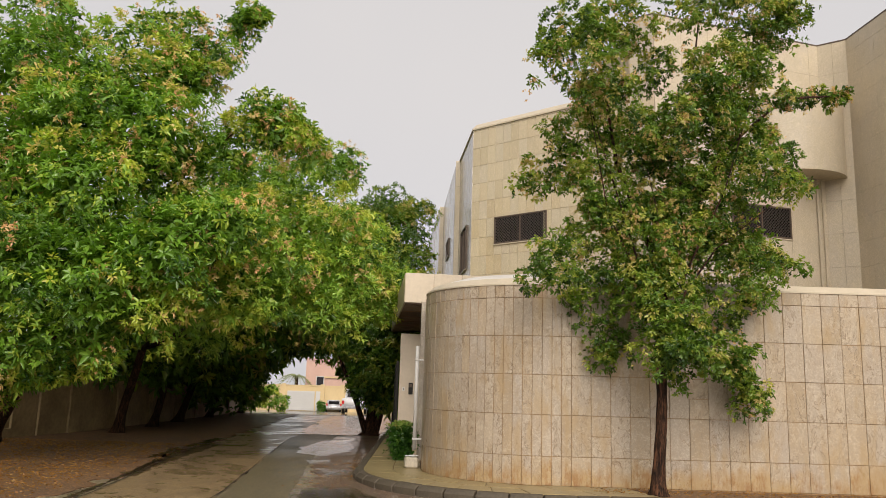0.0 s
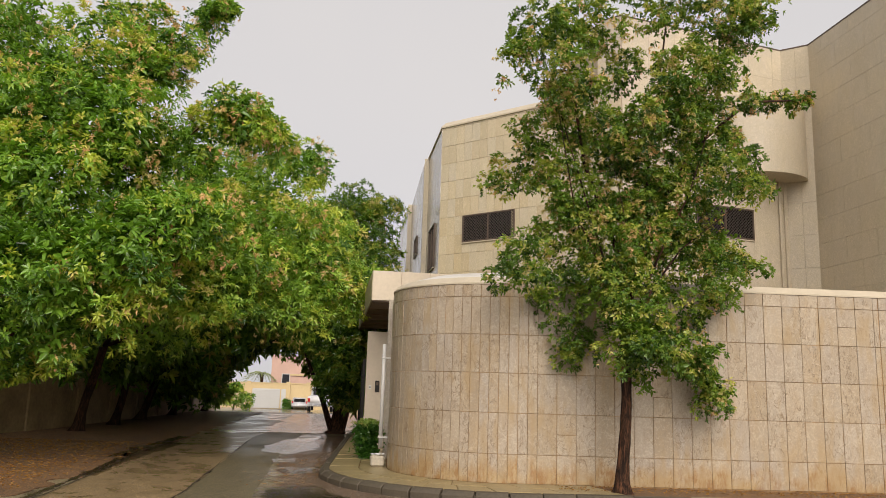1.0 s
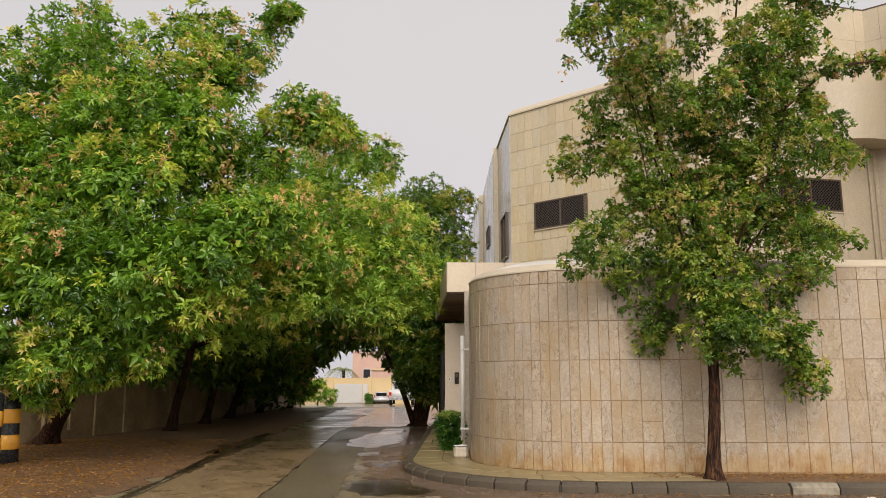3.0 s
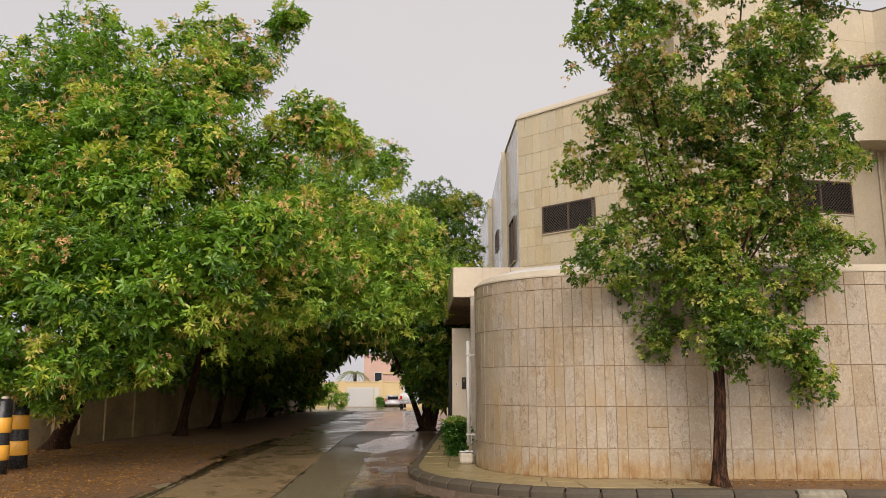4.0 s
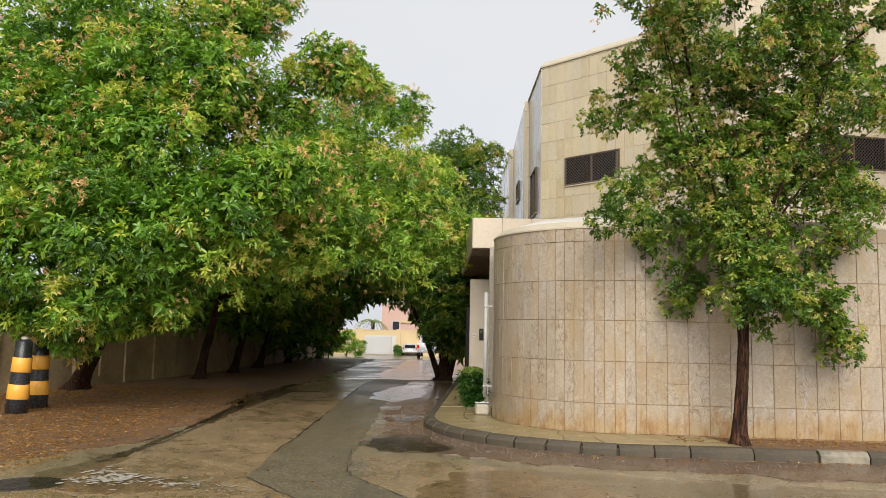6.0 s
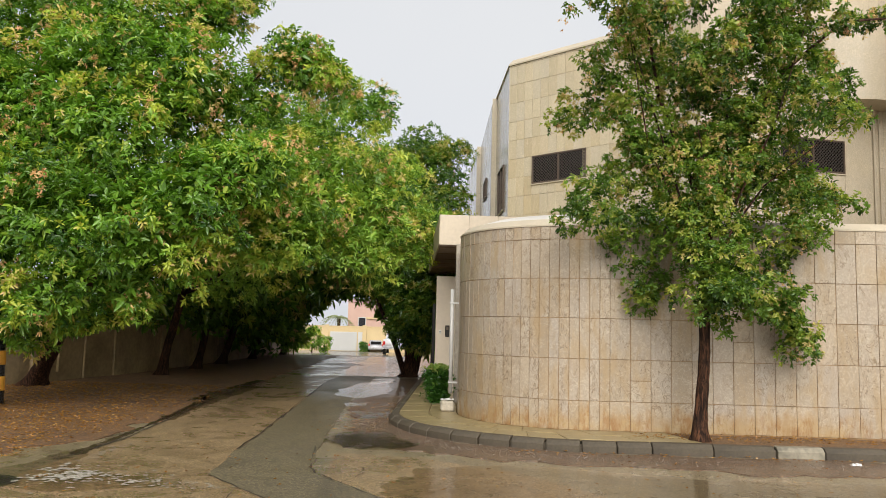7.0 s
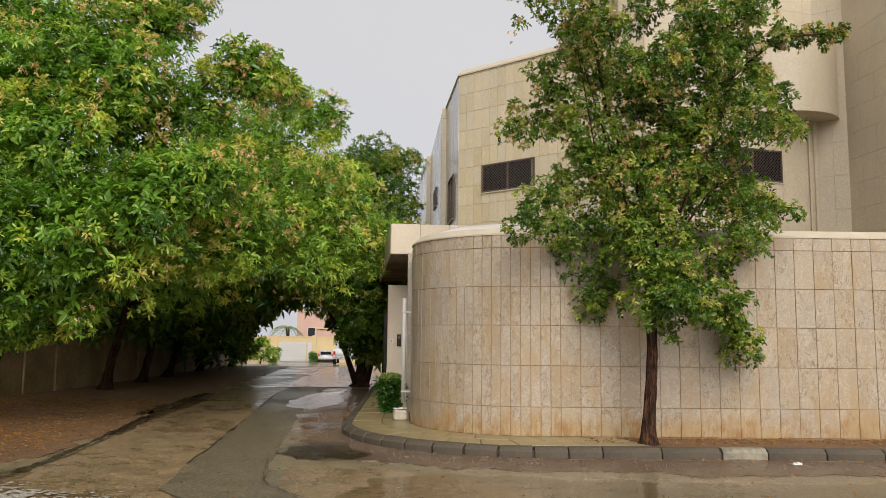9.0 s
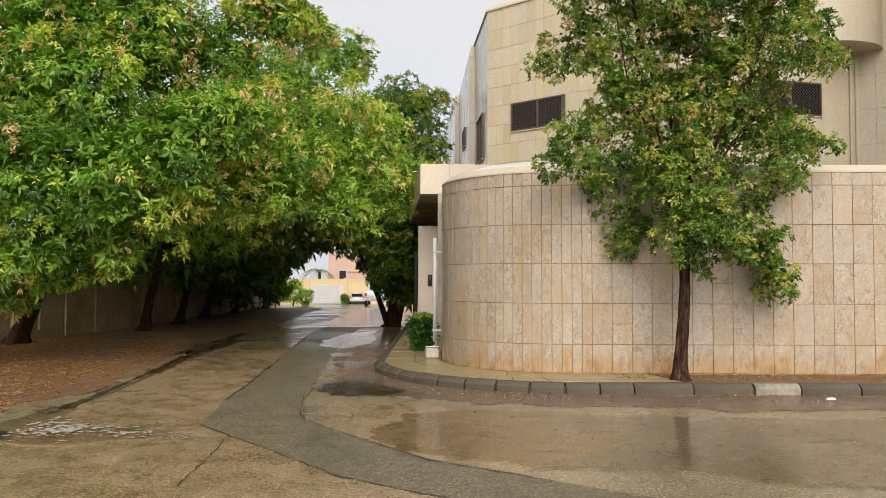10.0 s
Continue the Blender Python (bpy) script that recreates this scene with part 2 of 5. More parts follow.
M_LEAF = leaf_mat("street_tree_leaf", (0.03, 0.076, 0.011), (0.145, 0.265, 0.032), (0.40, 0.44, 0.07), (0.74, 0.56, 0.26))
M_LEAF_BIG = leaf_mat("avenue_tree_leaf", (0.03, 0.09, 0.011), (0.205, 0.40, 0.045), (0.52, 0.57, 0.075), (0.82, 0.58, 0.27))
M_LEAF_PALE = leaf_mat("pale_avenue_leaf", (0.05, 0.13, 0.02), (0.29, 0.49, 0.065), (0.60, 0.62, 0.10), (0.80, 0.6, 0.28))
# Darker copies of the avenue leaf: the tunnel's shade is put into their green.
M_LEAF_SHADE = leaf_mat("shade_tinted_avenue_leaf", (0.03, 0.08, 0.013), (0.125, 0.235, 0.028), (0.33, 0.38, 0.05), (0.55, 0.42, 0.16))
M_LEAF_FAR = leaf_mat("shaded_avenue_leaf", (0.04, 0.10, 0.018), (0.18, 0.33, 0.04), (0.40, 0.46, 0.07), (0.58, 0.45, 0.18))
M_HEDGE = leaf_mat("hedge_leaf", (0.02, 0.07, 0.012), (0.06, 0.17, 0.02), (0.2, 0.33, 0.06), (0.3, 0.4, 0.1))
M_DRY = leaf_mat("fallen_leaf", (0.12, 0.048, 0.012), (0.30, 0.14, 0.034), (0.45, 0.24, 0.065), (0.55, 0.36, 0.16))
M_OLD_WALL = plain("weathered_plaster", (0.36, 0.265, 0.145), 0.8, 0, 9, 0.45, 0.004)
M_IRON = plain("dark_iron", (0.02, 0.018, 0.016), 0.45, 0.6, 30, 0.3)
M_FRAME = plain("brown_window_frame", (0.10, 0.07, 0.05), 0.45, 0.2, 30, 0.2)
M_GRILLE = plain("brown_grille_paint", (0.045, 0.032, 0.026), 0.5, 0.2, 30, 0.2)
M_GLASS = Mat("dark_glass").done((0.012, 0.012, 0.014), 0.06)
M_PIPE = plain("white_plastic_pipe", (0.62, 0.61, 0.58), 0.4, 0, 30, 0.05)
M_BLACK = plain("black_bollard_paint", (0.024, 0.025, 0.028), 0.28, 0, 30, 0.6, 0.003)
M_YELLOW = plain("yellow_band_paint", (0.85, 0.42, 0.06), 0.4, 0, 30, 0.2, 0.002)
M_BLOCK = plain("pale_stone_block", (0.48, 0.43, 0.34), 0.7, 0, 30, 0.3, 0.006)
M_PAPER = plain("white_paper", (0.8, 0.8, 0.78), 0.8, 0, 40, 0.05)
M_MANHOLE = plain("cast_iron", (0.07, 0.06, 0.05), 0.4, 0.5, 40, 0.4, 0.004)
M_PINK = plain("pink_house_plaster", (0.50, 0.335, 0.275), 0.8, 0, 4, 0.1)
M_SAND = plain("yellow_wall_plaster", (0.52, 0.40, 0.22), 0.8, 0, 4, 0.12)
M_GATE = plain("white_gate_paint", (0.46, 0.46, 0.45), 0.45, 0, 10, 0.06)
M_CAR = plain("white_car_paint", (0.75, 0.75, 0.75), 0.2, 0, 4, 0.03)
M_CAR_GREY = plain("silver_car_paint", (0.5, 0.5, 0.52), 0.25, 0.3, 4, 0.05)
M_TYRE = plain("tyre_rubber", (0.02, 0.02, 0.02), 0.8, 0, 30, 0.2)
M_RIM = plain("wheel_rim", (0.5, 0.5, 0.5), 0.3, 0.8, 30, 0.1)
M_RED = plain("red_lamp", (0.5, 0.02, 0.02), 0.3, 0, 30, 0.1)


# ---- mesh tools ----
def mesh_of(bm, name, mat, smooth=False):
    me = bpy.data.meshes.new(name)
    bmesh.ops.recalc_face_normals(bm, faces=bm.faces)
    bm.to_mesh(me)
    bm.free()
    me.materials.append(mat)
    if smooth:
        me.polygons.foreach_set("use_smooth", [True] * len(me.polygons))
    return me


def part(name, bm, mat, parent=None, label="", smooth=False, m=None):
    ob = new(name, mesh_of(bm, name, mat, smooth))
    if parent is not None:
        ob.parent = parent
    if m is not None:
        ob.matrix_basis = m
    return tagged(ob, label)


def piece(name, me, parent, m):
    ob = new(name, me)
    ob.parent = parent
    ob.matrix_basis = m
    return ob


def empty(name, m, label, category, group="", kind=""):
    ob = new(name)
    ob.matrix_basis = m
    return tagged(ob, label, category, group, kind)


def box(bm, x0, y0, z0, x1, y1, z1, bevel=0.0, m=None):
    r = bmesh.ops.create_cube(bm, size=1.0, matrix=Matrix.LocRotScale(((x0 + x1) / 2, (y0 + y1) / 2, (z0 + z1) / 2), None, (x1 - x0, y1 - y0, z1 - z0)))
    vs = r["verts"]
    if bevel:
        es = list({e for v in vs for e in v.link_edges})
        b = bmesh.ops.bevel(bm, geom=es, offset=bevel, segments=1, affect="EDGES")
        vs = b["verts"]
    if m is not None:
        bmesh.ops.transform(bm, matrix=m, verts=list({v for v in vs}))
    return bm


def boxed(x0, y0, z0, x1, y1, z1, bevel=0.0):
    return box(bmesh.new(), x0, y0, z0, x1, y1, z1, bevel)


def lathe(profile, seg=20, at=(0, 0)):
    bm = bmesh.new()
    rings = []
    for r, z in profile:
        rings.append([bm.verts.new((at[0] + r * math.cos(a), at[1] + r * math.sin(a), z)) for a in (2 * math.pi * i / seg for i in range(seg))])
    for lo, hi in zip(rings, rings[1:]):
        for i in range(seg):
            bm.faces.new((lo[i], lo[(i + 1) % seg], hi[(i + 1) % seg], hi[i]))
    bm.faces.new(rings[0][::-1])
    bm.faces.new(rings[-1])
    return bm


def tube(bm, pts, radii, seg=8):
    """A round limb through the points."""
    pts = [Vector(p) for p in pts]
    rings = []
    for i, p in enumerate(pts):
        d = (pts[min(i + 1, len(pts) - 1)] - pts[max(i - 1, 0)]).normalized()
        side = d.orthogonal().normalized()
        if abs(d.z) > 0.5:
            side = (Vector((1, 0, 0)) - d * d.x).normalized()
        up = d.cross(side)
        rings.append([bm.verts.new(p + (side * math.cos(a) + up * math.sin(a)) * radii[i] * (1 + 0.12 * math.sin(3 * a + i))) for a in (2 * math.pi * k / seg for k in range(seg))])
    for lo, hi in zip(rings, rings[1:]):
        for k in range(seg):
            bm.faces.new((lo[k], lo[(k + 1) % seg], hi[(k + 1) % seg], hi[k]))
    bm.faces.new(rings[0][::-1])
    bm.faces.new(rings[-1])
    return bm


def prism(outline, z0, z1):
    bm = bmesh.new()
    lo = [bm.verts.new((x, y, z0)) for x, y in outline]
    hi = [bm.verts.new((x, y, z1)) for x, y in outline]
    n = len(outline)
    for i in range(n):
        bm.faces.new((lo[i], lo[(i + 1) % n], hi[(i + 1) % n], hi[i]))
    bm.faces.new(hi)
    bm.faces.new(lo[::-1])
    return bm


def sweep(bm, path, profile, closed_ends=True):
    """A profile of (outward, z) drawn along a plan path; outward is to the right of the way."""
    rings = []
    n = len(path)
    for i in range(n):
        p = Vector(path[i])
        a = (p - Vector(path[i - 1])).normalized() if i else (Vector(path[1]) - p).normalized()
        b = (Vector(path[i + 1]) - p).normalized() if i < n - 1 else a
        na, nb = Vector((a.y, -a.x)), Vector((b.y, -b.x))
        nn = (na + nb).normalized()
        nn /= max(0.4, nn.dot(na))
        rings.append([bm.verts.new((p.x + nn.x * o, p.y + nn.y * o, z)) for o, z in profile])
    m = len(profile)
    for lo, hi in zip(rings, rings[1:]):
        for k in range(m):
            bm.faces.new((lo[k], lo[(k + 1) % m], hi[(k + 1) % m], hi[k]))
    if closed_ends:
        bm.faces.new(rings[0][::-1])
        bm.faces.new(rings[-1])
    return bm


def rough_outline(pts, step=0.15, jitter=0.05, freq=1.3):
    """A closed outline cut fine and made uneven."""
    out = []
    for i, p in enumerate(pts):
        a, b = Vector(p), Vector(pts[(i + 1) % len(pts)])
        k = max(1, int((b - a).length / step))
        for j in range(k):
            q = a.lerp(b, j / k)
            d = noise.noise((q.x * freq, q.y * freq, 3.1)) + 0.5 * noise.noise((q.x * freq * 4, q.y * freq * 4, 7.7))
            nrm = Vector((b.y - a.y, a.x - b.x)).normalized()
            out.append(tuple(q + nrm * d * jitter))
    return out


def flat_patch(name, outline, z, mat, parent, label="", skirt=True):
    bm = bmesh.new()
    vs = [bm.verts.new((x, y, z)) for x, y in outline]
    es = [bm.edges.new((vs[i], vs[(i + 1) % len(vs)])) for i in range(len(vs))]
    bmesh.ops.triangle_fill(bm, edges=es, use_beauty=True)
    for f in bm.faces:
        if f.normal.z < 0:
            f.normal_flip()
    if skirt:
        low = [bm.verts.new((x, y, z - 0.02)) for x, y in outline]
        for i in range(len(vs)):
            j = (i + 1) % len(vs)
            bm.faces.new((vs[i], vs[j], low[j], low[i]))
    me = bpy.data.meshes.new(name)
    bm.to_mesh(me)
    bm.free()
    me.materials.append(mat)
    ob = new(name, me)
    ob.parent = parent
    return tagged(ob, label)


# ---- foliage ----
def leaf_cloud(name, centres, tints, size, per, mat, seed, slim=0.15, lift=0.25):
    """Sprigs of narrow folded leaves at the given centres, joined in one mesh."""
    rng = np.random.default_rng(seed)
    n = len(centres)
    c = np.repeat(centres, per, axis=0)
    t = np.repeat(tints, per)
    d = rng.normal(size=(n * per, 3))
    d[:, 2] = d[:, 2] * 0.65 + lift
    d /= np.linalg.norm(d, axis=1, keepdims=True)
    side = np.cross(d, rng.normal(size=(n * per, 3)))
    side /= np.linalg.norm(side, axis=1, keepdims=True) + 1e-9
    up = np.cross(side, d)
    ln = size * rng.uniform(0.6, 1.25, (n * per, 1))
    base = c + d * ln * 0.12
    near = c + d * ln * 0.42
    far = c + d * ln * 0.8 - np.array([[0, 0, 1.0]]) * ln * 0.05
    tip = c + d * ln * 1.1 - np.array([[0, 0, 1.0]]) * ln * 0.15
    w = ln * slim
    fold = up * w * 0.35
    v = np.stack([base, near + side * w + fold, far + side * w * 0.85 + fold, tip, far - side * w * 0.85 + fold, near - side * w + fold], 1).reshape(-1, 3)
    return leaf_mesh(name, v, t, mat)


def leaf_mesh(name, v, t, mat):
    """Leaves of six corners each (base, left pair, tip, right pair), folded along the midrib, with a tint per leaf."""
    n = len(v) // 6
    k = np.arange(n) * 6
    quads = np.stack([k, k + 1, k + 2, k + 3, k, k + 3, k + 4, k + 5], 1).reshape(-1, 4)
    me = bpy.data.meshes.new(name)
    me.vertices.add(len(v))
    me.vertices.foreach_set("co", v.astype(np.float32).ravel())
    me.loops.add(quads.size)
    me.loops.foreach_set("vertex_index", quads.ravel().astype(np.int32))
    me.polygons.add(len(quads))
    me.polygons.foreach_set("loop_start", (np.arange(len(quads)) * 4).astype(np.int32))
    me.update(calc_edges=True)
    at = me.attributes.new("tint", "FLOAT", "POINT")
    at.data.foreach_set("value", np.repeat(t, 6).astype(np.float32))
    me.materials.append(mat)
    return me


def unit(a):
    return a / (np.linalg.norm(a, axis=-1, keepdims=True) + 1e-9)


def sprays(lobes, rosettes, seed, clump=0.3, dry=0.06, core=20, cover=3.4, shell=0.62, thin=99.0):
    """Leaf rosettes of a crown: clumps over the outside of each lobe, rosettes on the outer side of each clump, some in its heart.
    Gives place, axis, tint and size of each rosette; seed heads have tints above 0.84."""
    rng = np.random.default_rng(seed)
    up = np.array([0, 0, 1.0])
    pos, axes, tin, big = [], [], [], []
    for x, y, z, r in lobes:
        rc = min(clump, r * 0.55)
        m = max(5, int(cover * (r / rc) ** 2 * (0.45 if z > thin else 1.0)))
        cd = unit(rng.normal(size=(m, 3)))
        cr = rc * rng.uniform(0.55, 1.25, (m, 1))
        cc = np.array([x, y, z]) + cd * (r - cr * 0.5) * rng.uniform(shell, 1.08, (m, 1)) * np.array([1, 1, 0.94])
        # Clump tint varies at random, a touch lighter towards the lobe's top.
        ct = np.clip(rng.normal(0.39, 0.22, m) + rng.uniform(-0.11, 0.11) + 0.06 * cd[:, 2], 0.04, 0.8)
        k = max(5, int(rosettes))
        d = unit(rng.normal(size=(m, k, 3)) + 0.75 * cd[:, None, :] + 0.45 * up)
        p = cc[:, None, :] + d * cr[:, None, :] * rng.uniform(0.62, 1.22, (m, k, 1)) * np.array([1.12, 1.12, 0.8])
        ax = unit(d + 0.55 * up + 0.35 * rng.normal(size=(m, k, 3)))
        t = np.clip(ct[:, None] + 0.09 * rng.normal(size=(m, k)), 0.0, 0.8)
        pos.append(p.reshape(-1, 3))
        axes.append(ax.reshape(-1, 3))
        tin.append(t.ravel())
        big.append(rng.uniform(0.75, 1.2, m * k))
        own = cc[rng.random(m) < dry * (1.0 if z > 3.6 else 0.15) * rng.uniform(0.2, 1.9)]
        h = len(own)
        if h:
            hc = own + unit(rng.normal(size=(h, 3)) + 0.8 * (own - np.array([x, y, z])) / r) * rc * 0.8
            hs = rng.uniform(0.16, 0.42, (h, 1, 1)) * rc
            pos.append((hc[:, None] + rng.normal(size=(h, 9, 3)) * hs * np.array([1, 1, 1.3])).reshape(-1, 3))
            axes.append(unit(rng.normal(size=(h * 9, 3)) + np.array([0, -0.2, 0.4])))
            tin.append(np.clip(np.repeat(rng.uniform(0.84, 1.0, h) ** 1.0, 9) + 0.02 * rng.normal(size=h * 9), 0.83, 1.0))
            big.append(rng.uniform(0.45, 0.75, h * 9))
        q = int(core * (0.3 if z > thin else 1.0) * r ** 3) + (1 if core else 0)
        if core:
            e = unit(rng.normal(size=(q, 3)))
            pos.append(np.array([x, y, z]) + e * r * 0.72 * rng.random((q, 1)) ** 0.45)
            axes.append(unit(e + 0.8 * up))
            # Heart rosettes: inner-crown shade is put into a deeper green tint.
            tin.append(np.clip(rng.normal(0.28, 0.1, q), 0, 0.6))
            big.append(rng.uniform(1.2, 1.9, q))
    return np.concatenate(pos), np.concatenate(axes), np.concatenate(tin), np.concatenate(big)


def rosette_cloud(name, pos, axes, tint, big, size, per, mat, seed, slim=0.17, flat=0.5):
    """Whorls of narrow leaves round each axis, their faces turned along it, tips drooping; joined in one mesh."""
    rng = np.random.default_rng(seed)
    n = len(pos)
    e1 = unit(np.cross(axes, rng.normal(size=(n, 3))))
    e2 = np.cross(axes, e1)
    turn = (2.4 * np.arange(per) + rng.uniform(0, 6.3, (n, 1)) + rng.normal(0, 0.25, (n, per)))[..., None]
    out = np.cos(turn) * e1[:, None] + np.sin(turn) * e2[:, None]
    rise = np.clip(rng.normal(flat, 0.38, (n, per, 1)), -0.7, 1.4)
    d = unit(out * np.cos(rise) + axes[:, None] * np.sin(rise))
    ln = size * big[:, None, None] * rng.uniform(0.6, 1.25, (n, per, 1))
    side = unit(np.cross(d, axes[:, None] + 0.3 * rng.normal(size=(n, per, 3))))
    nrm = np.cross(side, d)
    w = ln * slim
    c = pos[:, None] + axes[:, None] * size * big[:, None, None] * rng.uniform(-0.5, 0.4, (n, per, 1))
    base = c + d * ln * 0.15
    drop = np.array([0, 0, 1.0]) * ln * rng.uniform(0.05, 0.35, (n, per, 1))
    near = c + d * ln * 0.42 + nrm * w * 0.5
    far = c + d * ln * 0.82 + nrm * w * 0.45 - drop * 0.4
    tip = c + d * ln * 1.1 - drop
    v = np.stack([base, near + side * w, far + side * w * 0.8, tip, far - side * w * 0.8, near - side * w], 2).reshape(-1, 3)
    t = np.repeat(tint, per) + 0.03 * rng.normal(size=n * per)
    return leaf_mesh(name, v, t, mat)


def limb(fork, lobe, r0, rng):
    """One limb from the fork to a lobe."""
    f, q = Vector(fork), Vector(lobe[:3])
    mid = f.lerp(q, 0.5) + Vector((rng.uniform(-0.25, 0.25), rng.uniform(-0.25, 0.25), 0.2))
    return tube(bmesh.new(), [f + (q - f) * 0.02, f.lerp(mid, 0.5) + Vector((0, 0, 0.1)), mid, q], [r0, r0 * 0.7, r0 * 0.45, r0 * 0.15], 6)


# ---- ground: one sheet to the horizon, road surfaces laid on it ----
def ground_z(y):
    """The street falls away gently past its middle."""
    return 0.0 if y < 42 else -0.029 * (min(y, 92) - 42)


def ground():
    bm = bmesh.new()
    xs = [-400, -120, -40, -20, -14, -11, -8, -6, -4, -2, 0, 2, 4, 7, 12, 20, 40, 120, 400]
    ys = [-300, -60, -10, 0, 4, 8, 12, 16, 22, 30, 38, 42, 50, 60, 75, 92, 140, 300, 900]
    grid = [[bm.verts.new((x, y, ground_z(y))) for x in xs] for y in ys]
    for j in range(len(ys) - 1):
        for i in range(len(xs) - 1):
            bm.faces.new((grid[j][i], grid[j][i + 1], grid[j + 1][i + 1], grid[j + 1][i]))
    g = part("ground", bm, M_GROUND)
    return tagged(g, "wet reddish-brown street surface with grit and mud", "ground", "", "structure")


GROUND = ground()
road_side = [(-4.7, 3), (-4.62, 8.5), (-4.65, 10.4), (-5.05, 13.6), (-5.5, 16.6), (-5.75, 22), (-6.9, 38), (-7.2, 41.9)]
slab_edge = [(-4.2, 41.9), (-4.4, 30), (-4.2, 22.3), (-3.5, 15.7), (-3.08, 11.8), (-2.93, 9.9), (-2.72, 8.25), (-1.66, 7.0), (-0.9, 6.1), (0.4, 5.2), (2, 3)]
flat_patch("road", rough_outline(road_side[::-1] + slab_edge[::-1], 0.2, 0.05), 0.005, M_CONCRETE, None)
ROAD = bpy.data.objects["road"]
tagged(ROAD, "worn wet concrete road strip", "road", "", "structure")
flat_patch("asphalt_patch", rough_outline([(-2.74, 8.25), (-1.66, 6.98), (-0.92, 6.1), (0.4, 5.18), (1.9, 4.4), (2.4, 4.9), (0.9, 5.9), (-0.23, 6.69), (-1.19, 7.89), (-1.63, 8.4), (-1.78, 8.9), (-1.98, 10.4), (-2.15, 12.0), (-2.45, 15.0), (-2.9, 20), (-3.3, 30), (-3.4, 41), (-4.1, 41), (-4.35, 30), (-4.2, 22.3), (-3.5, 15.7), (-3.08, 11.8), (-2.93, 9.9)], 0.2, 0.05), 0.009, M_ASPHALT, ROAD, "dark wet asphalt repair")
flat_patch("trench_patch", rough_outline([(-1.55, 8.42), (-1.15, 7.86), (-0.2, 6.75), (0.5, 6.3), (1.6, 7.4), (0.6, 8.9), (-0.6, 9.7), (-1.7, 9.9)], 0.2, 0.08), 0.005, M_CONCRETE, ROAD, "pale worn concrete patch")


def crack(pts, w):
    bm = bmesh.new()
    rows = []
    rng = random.Random(len(pts) * 7 + int(w * 1000))
    fine = []
    for a, b in zip(pts, pts[1:]):
        for j in range(8):
            q = Vector(a).lerp(Vector(b), j / 8)
            fine.append(q + Vector((rng.uniform(-1, 1), rng.uniform(-1, 1))) * 0.014)
    for i, q in enumerate(fine):
        d = (fine[min(i + 1, len(fine) - 1)] - fine[max(i - 1, 0)]).normalized()
        n = Vector((-d.y, d.x)) * w * rng.uniform(0.1, 0.7)
        rows.append((bm.verts.new((q.x + n.x, q.y + n.y, 0.0135)), bm.verts.new((q.x - n.x, q.y - n.y, 0.0135))))
    for a, b in zip(rows, rows[1:]):
        bm.faces.new((a[0], a[1], b[1], b[0]))
    part("crack", bm, M_CRACK, ROAD, "dark crack and seam line in the road surface")


M_CRACK = plain("crack_dirt", (0.03, 0.022, 0.014), 0.6, 0, 30, 0.3)
crack([(-2.24, 7.53), (-2.15, 6.79), (-2.11, 6.25), (-2.08, 5.75)], 0.013)
crack([(-2.74, 8.22), (-1.66, 6.98), (-0.92, 6.1), (0.4, 5.2)], 0.018)
crack([(-1.6, 8.45), (-1.19, 7.86), (-0.23, 6.67), (0.9, 5.9)], 0.018)
crack([(-2.05, 10.4), (-1.8, 8.9), (-1.62, 8.42)], 0.016)
crack([(-1.3, 8.0), (-1.15, 8.5), (-1.2, 9.0)], 0.009)
crack([(-5.45, 9.6), (-4.95, 10.7), (-4.8, 11.6)], 0.02)
crack([(-4.68, 8.8), (-4.66, 10.4), (-5.05, 13.6), (-5.5, 16.6), (-5.75, 22)], 0.03)
# Dark line drawn along the asphalt's left edge for wet seam and step shade.
crack([(-2.95, 9.9), (-3.1, 11.8), (-3.52, 15.7), (-4.2, 22.3)], 0.03)
crack([(-5.2, 14.5), (-4.4, 14.9), (-3.4, 15.4)], 0.008)
M_SLUDGE = ground_mat("dark_wet_sludge", (0.065, 0.046, 0.027), (0.09, 0.066, 0.04), (0.04, 0.03, 0.018), 0.14, 40, 0.004, 0.6)
for ol, jit in (([(-4.6, 9.2), (-4.75, 10.4), (-5.12, 13.6), (-5.6, 16.6), (-5.72, 16.6), (-5.2, 13.6), (-4.83, 10.6), (-4.75, 9.2)], 0.06),
                ([(-5.5, 15.6), (-5.7, 18), (-5.85, 22), (-6.15, 22), (-6.05, 18), (-5.75, 15.6)], 0.14),
                ([(-1.9, 10.8), (-1.85, 11.4), (-1.65, 11.8), (-1.2, 11.7), (-0.8, 10.75), (-1.0, 10.4), (-1.4, 10.3)], 0.2),
                ([(-1.95, 13.2), (-1.85, 14.2), (-1.6, 14.7), (-1.55, 14.2), (-1.75, 13.4)], 0.18)):
    sl = flat_patch("sludge", rough_outline(ol, 0.06, jit, 2.9), 0.0145, M_SLUDGE, None)
    tagged(sl, "dark wet sludge lying on the road", "mud", "", "structure")
MUD = flat_patch("mud_strip", rough_outline([(-1.6, 24), (-1.45, 14.6), (-1.25, 13.2), (-1.0, 12.2), (-0.6, 11.4), (0.1, 10.9), (1.0, 10.6), (2.5, 10.5), (16, 10.5), (16, 9.5), (7, 9.35), (3.5, 9.3), (1.2, 9.6), (-0.2, 9.9), (-1.0, 10.6), (-1.9, 12.2), (-2.2, 14.5), (-2.5, 17), (-2.3, 24)], 0.12, 0.3), 0.0125, M_MUD, None)
tagged(MUD, "reddish wet mud and grit along the kerb", "ground", "", "structure")
